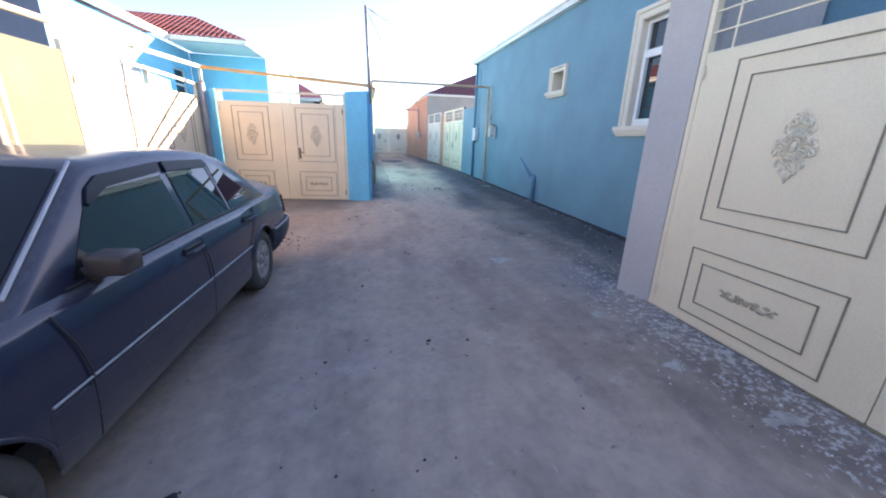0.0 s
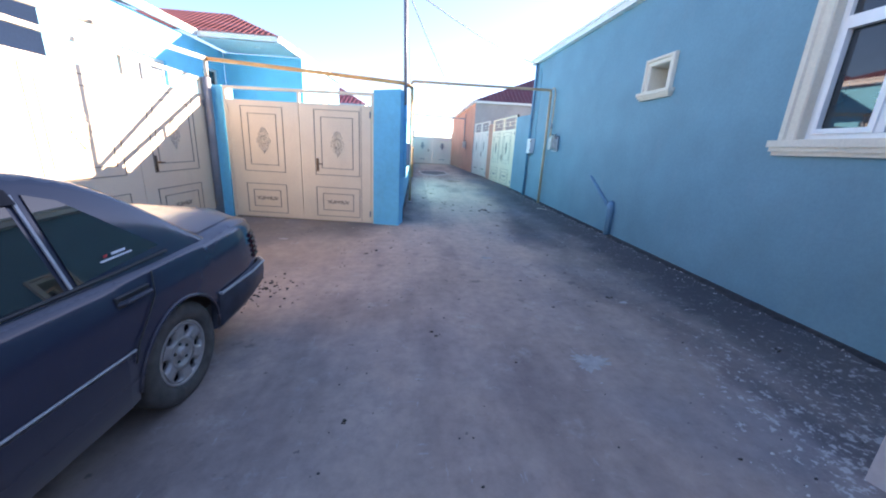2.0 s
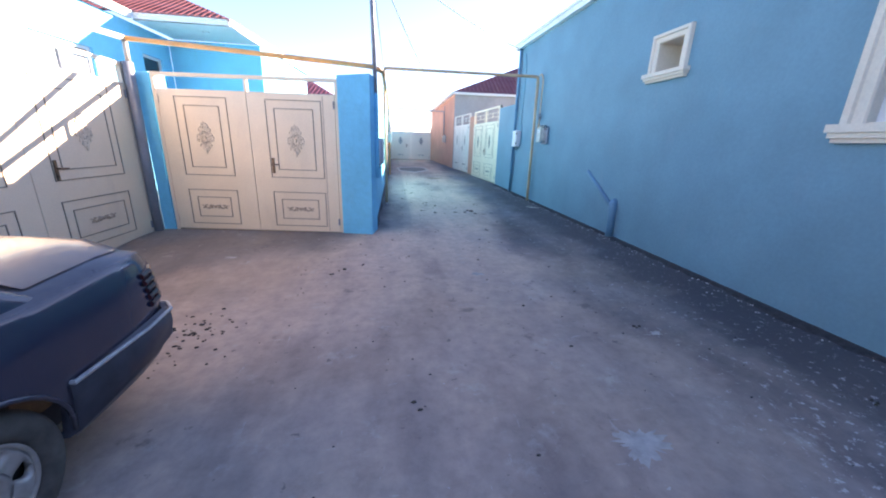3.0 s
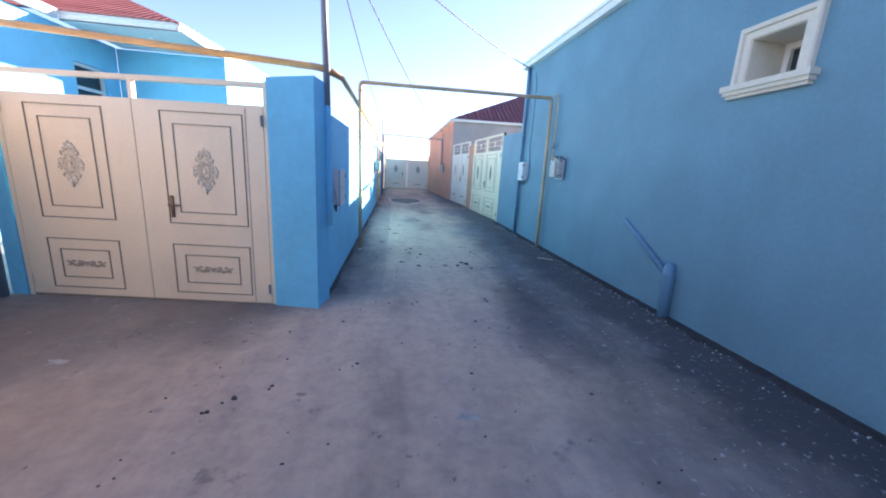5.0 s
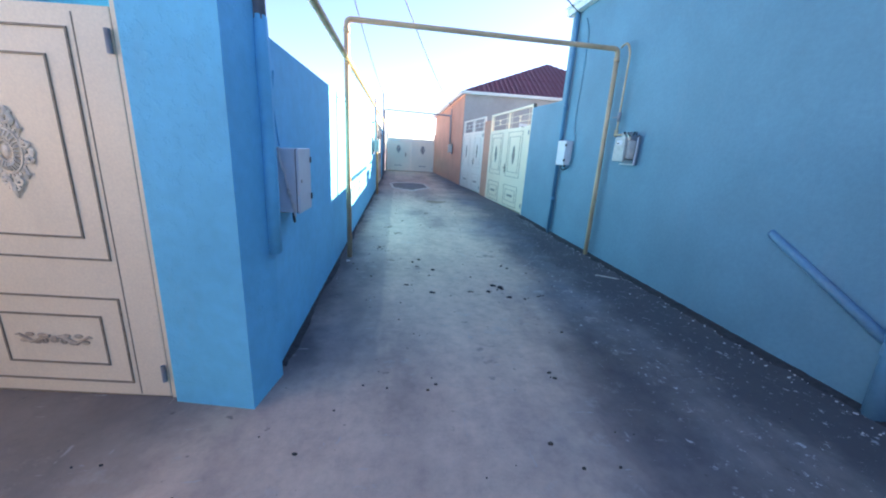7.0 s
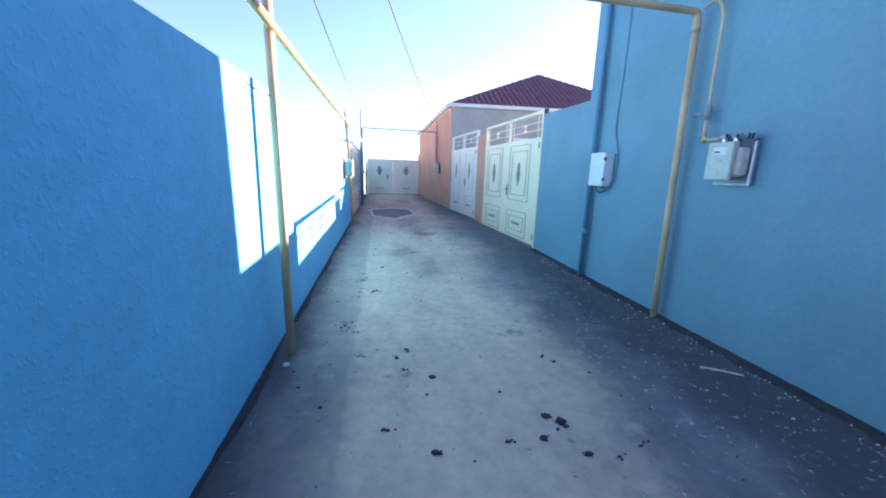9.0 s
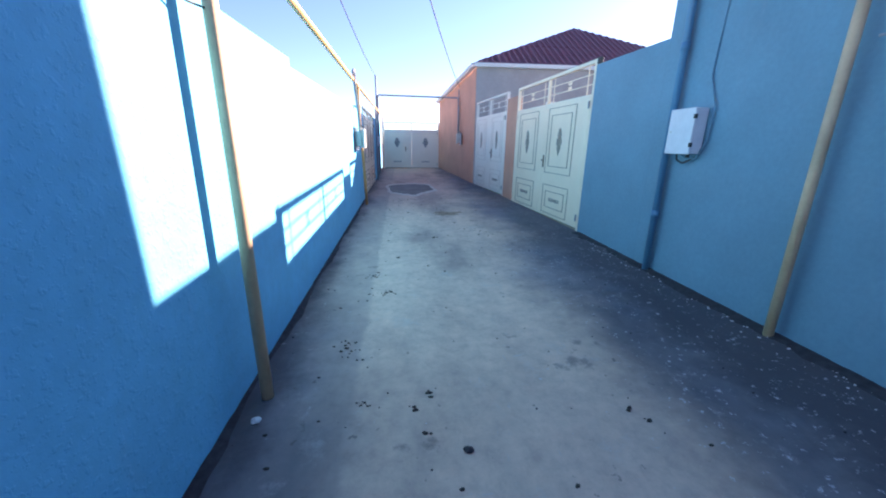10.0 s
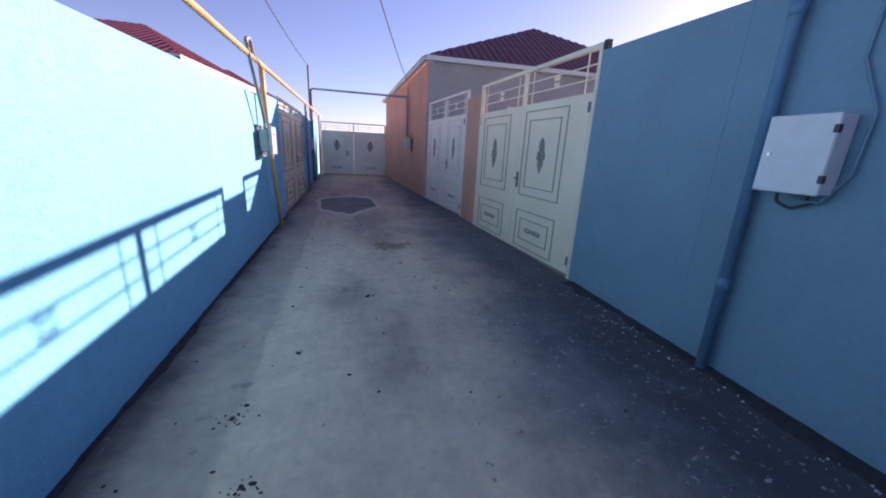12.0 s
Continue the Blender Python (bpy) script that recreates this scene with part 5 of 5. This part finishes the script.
def drain():
    d = thing("drain_pipe", "blue painted drain pipe stub on blue house", "drain pipe")
    part("riser", tube(bmesh.new(), [(3.765, 7.80, 0.1), (3.765, 7.82, 0.66), (3.775, 7.84, 0.72), (3.82, 7.85, 0.76)], 0.058, 12), M_PIPEBLUE, d, smooth=True)
    part("collar", tube(bmesh.new(), [(3.765, 7.82, 0.60), (3.765, 7.82, 0.68)], 0.066, 12), M_PIPEBLUE, d)
    part("branch", tube(bmesh.new(), [(3.77, 7.86, 0.66), (3.785, 8.72, 1.14), (3.80, 8.75, 1.16)], 0.033, 10), M_PIPEBLUE, d, smooth=True)
    return d


drain()


def puddle():
    m, t, n, l, b = nodes_of("muddy_water")
    l.new(ramp(t, noise_tex(t, 3, 4), [(0.3, (0.13, 0.115, 0.10)), (0.7, (0.22, 0.195, 0.17))]), b.inputs["Base Color"])
    b.inputs["Roughness"].default_value, b.inputs["Specular IOR Level"].default_value = 0.6, 0.2
    bm = bmesh.new()
    vs = []
    for i in range(40):
        t2 = math.tau * i / 40
        k = 1 + 0.26 * noise.noise((math.cos(t2) * 1.6, math.sin(t2) * 1.6, 7.0)) + 0.16 * noise.noise((math.cos(t2) * 4.5, math.sin(t2) * 4.5, 1.0))
        x, y = 1.2 + 0.62 * k * math.cos(t2), 19.5 + 1.15 * k * math.sin(t2)
        vs.append(bm.verts.new((x, y, ground_z(x, y) - 0.004)))
    bm.faces.new(vs)
    ring = bmesh.new()
    rows = []
    for i in range(41):
        t2 = math.tau * (i % 40) / 40
        k = 1 + 0.26 * noise.noise((math.cos(t2) * 1.6, math.sin(t2) * 1.6, 7.0)) + 0.16 * noise.noise((math.cos(t2) * 4.5, math.sin(t2) * 4.5, 1.0))
        w = 0.13 + 0.12 * noise.noise((math.cos(t2) * 4, math.sin(t2) * 4, 2.0))
        row = []
        for q, dz in ((0.97, -0.006), (1.0, 0.010), (1.0 + w * 0.6, 0.012), (1.0 + w, -0.014)):
            x, y = 1.2 + 0.62 * k * q * math.cos(t2), 19.5 + 1.15 * k * q * math.sin(t2)
            row.append((x, y, ground_z(x, y) + dz))
        rows.append(row)
    surface(ring, rows)
    tagged(part("trim_mud_rim", ring, M_STRAW, smooth=True), "pale dried mud rim round the puddle", "mud", kind="structure")
    return tagged(part("puddle", bm, m), "shallow muddy puddle on the lane", "puddle", kind="structure")



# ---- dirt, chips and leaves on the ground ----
M_SOIL = plain("dark_soil", (0.04, 0.038, 0.041), 0.95, 0, 0.4, 22, 0.6)
M_CHIP = plain("lime_chips", (0.6, 0.59, 0.57), 0.8)
M_LITTER = plain("dark_dry_leaves", (0.05, 0.04, 0.03), 0.8, 0, 0.4, 30)
M_STRAW = plain("pale_straw", (0.62, 0.57, 0.49), 0.8, 0, 0.3, 30)
puddle()


def lane_x(y):
    """The face of the walls on the house side."""
    pts = ((-6, 4.1), (12.75, 3.70), (14.28, 3.675), (17.15, 3.49), (20.4, 3.22), (26.4, 2.76))
    for (a, p), (b, q) in zip(pts, pts[1:]):
        if y <= b:
            return p + (q - p) * (y - a) / (b - a)
    return pts[-1][1]


def foot_strip(name, label, face, sign, y0, y1, wide):
    """A low dark strip against a wall's foot, with a ragged edge."""
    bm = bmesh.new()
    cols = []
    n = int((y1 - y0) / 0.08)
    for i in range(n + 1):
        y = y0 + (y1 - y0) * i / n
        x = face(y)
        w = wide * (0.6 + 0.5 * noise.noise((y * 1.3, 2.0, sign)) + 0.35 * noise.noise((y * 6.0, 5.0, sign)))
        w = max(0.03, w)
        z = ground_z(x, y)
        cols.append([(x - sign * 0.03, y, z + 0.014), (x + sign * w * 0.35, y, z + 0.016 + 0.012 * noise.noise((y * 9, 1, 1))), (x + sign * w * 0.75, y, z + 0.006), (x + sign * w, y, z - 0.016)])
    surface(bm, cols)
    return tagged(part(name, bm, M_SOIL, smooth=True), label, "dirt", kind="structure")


foot_strip("trim_soil_east", "dark soil along the blue house foot", lane_x, -1, 3.0, 14.2, 0.22)
foot_strip("trim_foot_west", "dark ragged strip along the lane wall foot", lambda y: 0.012 + 0.0067 * (y - 8.1), 1, 8.5, 18.0, 0.09)


def scatter(name, label, material, count, place, size, flat=0.3, seed=1):
    rng = random.Random(seed)
    bm = bmesh.new()
    for _ in range(count):
        x, y = place(rng)
        s = size * rng.uniform(0.4, 1.3)
        a = rng.uniform(0, math.tau)
        z = ground_top(x, y) + 0.002
        q = []
        for j in range(5):
            t = a + math.tau * j / 5
            r = s * rng.uniform(0.5, 1.0)
            q.append((x + r * math.cos(t) * 1.3, y + r * math.sin(t) * 0.8))
        lo = [bm.verts.new((p[0], p[1], z - 0.004)) for p in q]
        hi = [bm.verts.new((x + (p[0] - x) * 0.7, y + (p[1] - y) * 0.7, z + s * flat * rng.uniform(0.5, 1.2))) for p in q]
        bm.faces.new(hi)
        for j in range(5):
            k = (j + 1) % 5
            bm.faces.new((lo[j], lo[k], hi[k], hi[j]))
    return tagged(part(name, bm, material), label, "litter", kind="stuff")


def lime_spill(x, y, r, seed):
    """A thin splash of dried lime with a ragged rim."""
    bm = bmesh.new()
    mid = bm.verts.new((x, y, ground_top(x, y) + 0.005))
    rim = []
    for i in range(72):
        t = math.tau * i / 72
        k = r * (0.75 + 0.6 * noise.noise((math.cos(t) * 1.3 + seed, math.sin(t) * 1.3, seed * 3.1)) + 0.4 * noise.noise((math.cos(t) * 5, math.sin(t) * 5, seed)) + 0.3 * noise.noise((math.cos(t) * 14, math.sin(t) * 14, seed)))
        px, py = x + k * math.cos(t) * 1.3, y + k * math.sin(t) * 0.8
        rim.append(bm.verts.new((px, py, ground_top(px, py) + 0.002)))
    for i in range(72):
        bm.faces.new((mid, rim[i], rim[(i + 1) % 72]))
    return tagged(part("lime_spill", bm, M_LIME), "pale dried lime splash on the concrete", "stain", "lime splashes")


M_LIME = painted("dried_lime", (0.40, 0.385, 0.37), 0.85, 0.2, 60, 0.2, 0.003, (0.2, 0.18, 0.17), 0.9, blotch=14)
for spill in ((1.58, 3.97, 0.14, 1), (2.42, 4.95, 0.05, 2), (2.05, 1.75, 0.08, 3), (1.95, 2.5, 0.07, 4), (1.27, 6.37, 0.06, 5), (2.25, 1.2, 0.09, 6), (2.3, 2.1, 0.07, 7), (-1.71, 7.22, 0.06, 8)):
    lime_spill(*spill)
M_RUST = painted("rusty_silt", (0.30, 0.20, 0.13), 0.85, 0.25, 60, 0.2, 0.003, (0.26, 0.22, 0.18), 0.9, blotch=6)
rust = lime_spill(1.81, 15.9, 0.28, 11)
rust.name, rust.data.materials[0] = "rust_stain", M_RUST
tagged(rust, "rusty brown silt stain on the concrete", "stain")


def near_wall(rng):
    y = rng.uniform(2.8, 14.0)
    return lane_x(y) - abs(rng.gauss(0.05, 0.10)) - 0.02, y


def by_gate(rng):
    y = rng.uniform(0.2, 3.2)
    return 2.58 - abs(rng.gauss(0.05, 0.35)), y


CLODS = ((1.87, 9.95), (1.94, 9.89), (1.78, 9.78), (1.59, 9.79), (1.97, 9.64), (2.12, 9.59), (2.33, 9.67), (1.16, 9.77), (1.24, 10.45), (2.14, 10.62), (2.21, 10.52),
         (0.99, 10.73), (1.07, 10.58), (0.89, 9.98), (3.22, 4.09), (2.33, 5.06), (-0.06, 6.76), (-0.27, 6.67), (-0.37, 6.57), (1.87, 8.34), (1.93, 9.87),
         (0.63, 12.72), (0.80, 12.28), (1.41, 14.2), (0.89, 13.32), (0.73, 14.06), (0.77, 12.23), (0.89, 13.29), (1.09, 10.86), (0.55, 11.36), (-0.91, 1.40), (-0.11, 3.45), (0.39, 2.30), (0.46, 4.34))


def by_clods(rng):
    x, y = rng.choice(CLODS)
    return rng.gauss(x, 0.02), rng.gauss(y, 0.016)


scatter("plaster_chips", "white plaster chips along the wall foot", M_CHIP, 420, near_wall, 0.011, seed=2)
scatter("plaster_chips", "white plaster crumbs by the cream gate", M_CHIP, 150, by_gate, 0.010, seed=3)
scatter("dry_leaves", "dark dry leaves scattered on the lane", M_LITTER, 120, lambda r: (r.gauss(1.0, 0.8), r.uniform(2, 18)), 0.014, 0.4, 4)
scatter("dry_leaves", "leaf litter behind the parked car", M_LITTER, 70, lambda r: (r.gauss(-1.33, 0.15), r.gauss(5.4, 0.32)), 0.017, 0.4, 5)
scatter("dry_leaves", "dark clods on the lane", M_LITTER, 120, by_clods, 0.015, 0.45, 6)
scatter("grit", "fine grit on the concrete lane", M_SOIL, 300, lambda r: (r.uniform(-0.8, 3.3), r.uniform(0.5, 19)), 0.008, 0.5, 7)
scatter("grit", "crumbs heaped on the worn lane", M_LITTER, 60, lambda r: r.choice(((r.gauss(0.63, 0.05), r.gauss(12.72, 0.04)), (r.gauss(0.80, 0.06), r.gauss(12.26, 0.03)), (r.gauss(0.55, 0.04), r.gauss(11.36, 0.06)), (r.gauss(0.70, 0.03), r.gauss(10.81, 0.03)))), 0.008, 0.5, 8)


def stick(label, a, b, r, material):
    """A splinter lying on the concrete, slightly bent."""
    mid = ((a[0] + b[0]) / 2 + 0.01, (a[1] + b[1]) / 2)
    bm = tube(bmesh.new(), [(p[0], p[1], ground_top(*p) + r) for p in (a, mid, b)], [r * 0.8, r, r * 0.6], 6)
    return tagged(part("stick", bm, material), label, "stick")


stick("pale splintered stick lying by the wall foot", (3.30, 10.28), (3.53, 10.13), 0.008, M_STRAW)


def stone(label, x, y, r, material, seed):
    """A broken lump: a squashed ball with an uneven skin."""
    bm = bmesh.new()
    bmesh.ops.create_icosphere(bm, subdivisions=2, radius=r)
    for v in bm.verts:
        k = 1 + 0.45 * noise.noise(v.co / r * 1.3 + Vector((seed, 0, 0)))
        v.co = Vector((v.co.x * k * 1.2, v.co.y * k, v.co.z * k * 0.5))
    low = min(v.co.z for v in bm.verts)
    for v in bm.verts:
        v.co += Vector((x, y, ground_top(x, y) - low - 0.002))
    return tagged(part("stone", bm, material), label, "stone", "loose stones")


stone("small pale stone beside the yellow post", 0.17, 10.74, 0.022, M_CHIP, 1)
for i, (x, y, r) in enumerate(((1.94, 9.89, 0.026), (1.87, 9.95, 0.021), (1.78, 9.78, 0.02), (1.97, 9.64, 0.017), (1.16, 9.77, 0.018), (1.24, 10.45, 0.02), (-0.91, 1.40, 0.022))):
    stone("dark broken clod lying on the concrete", x, y, r, M_SOIL, 2 + i)
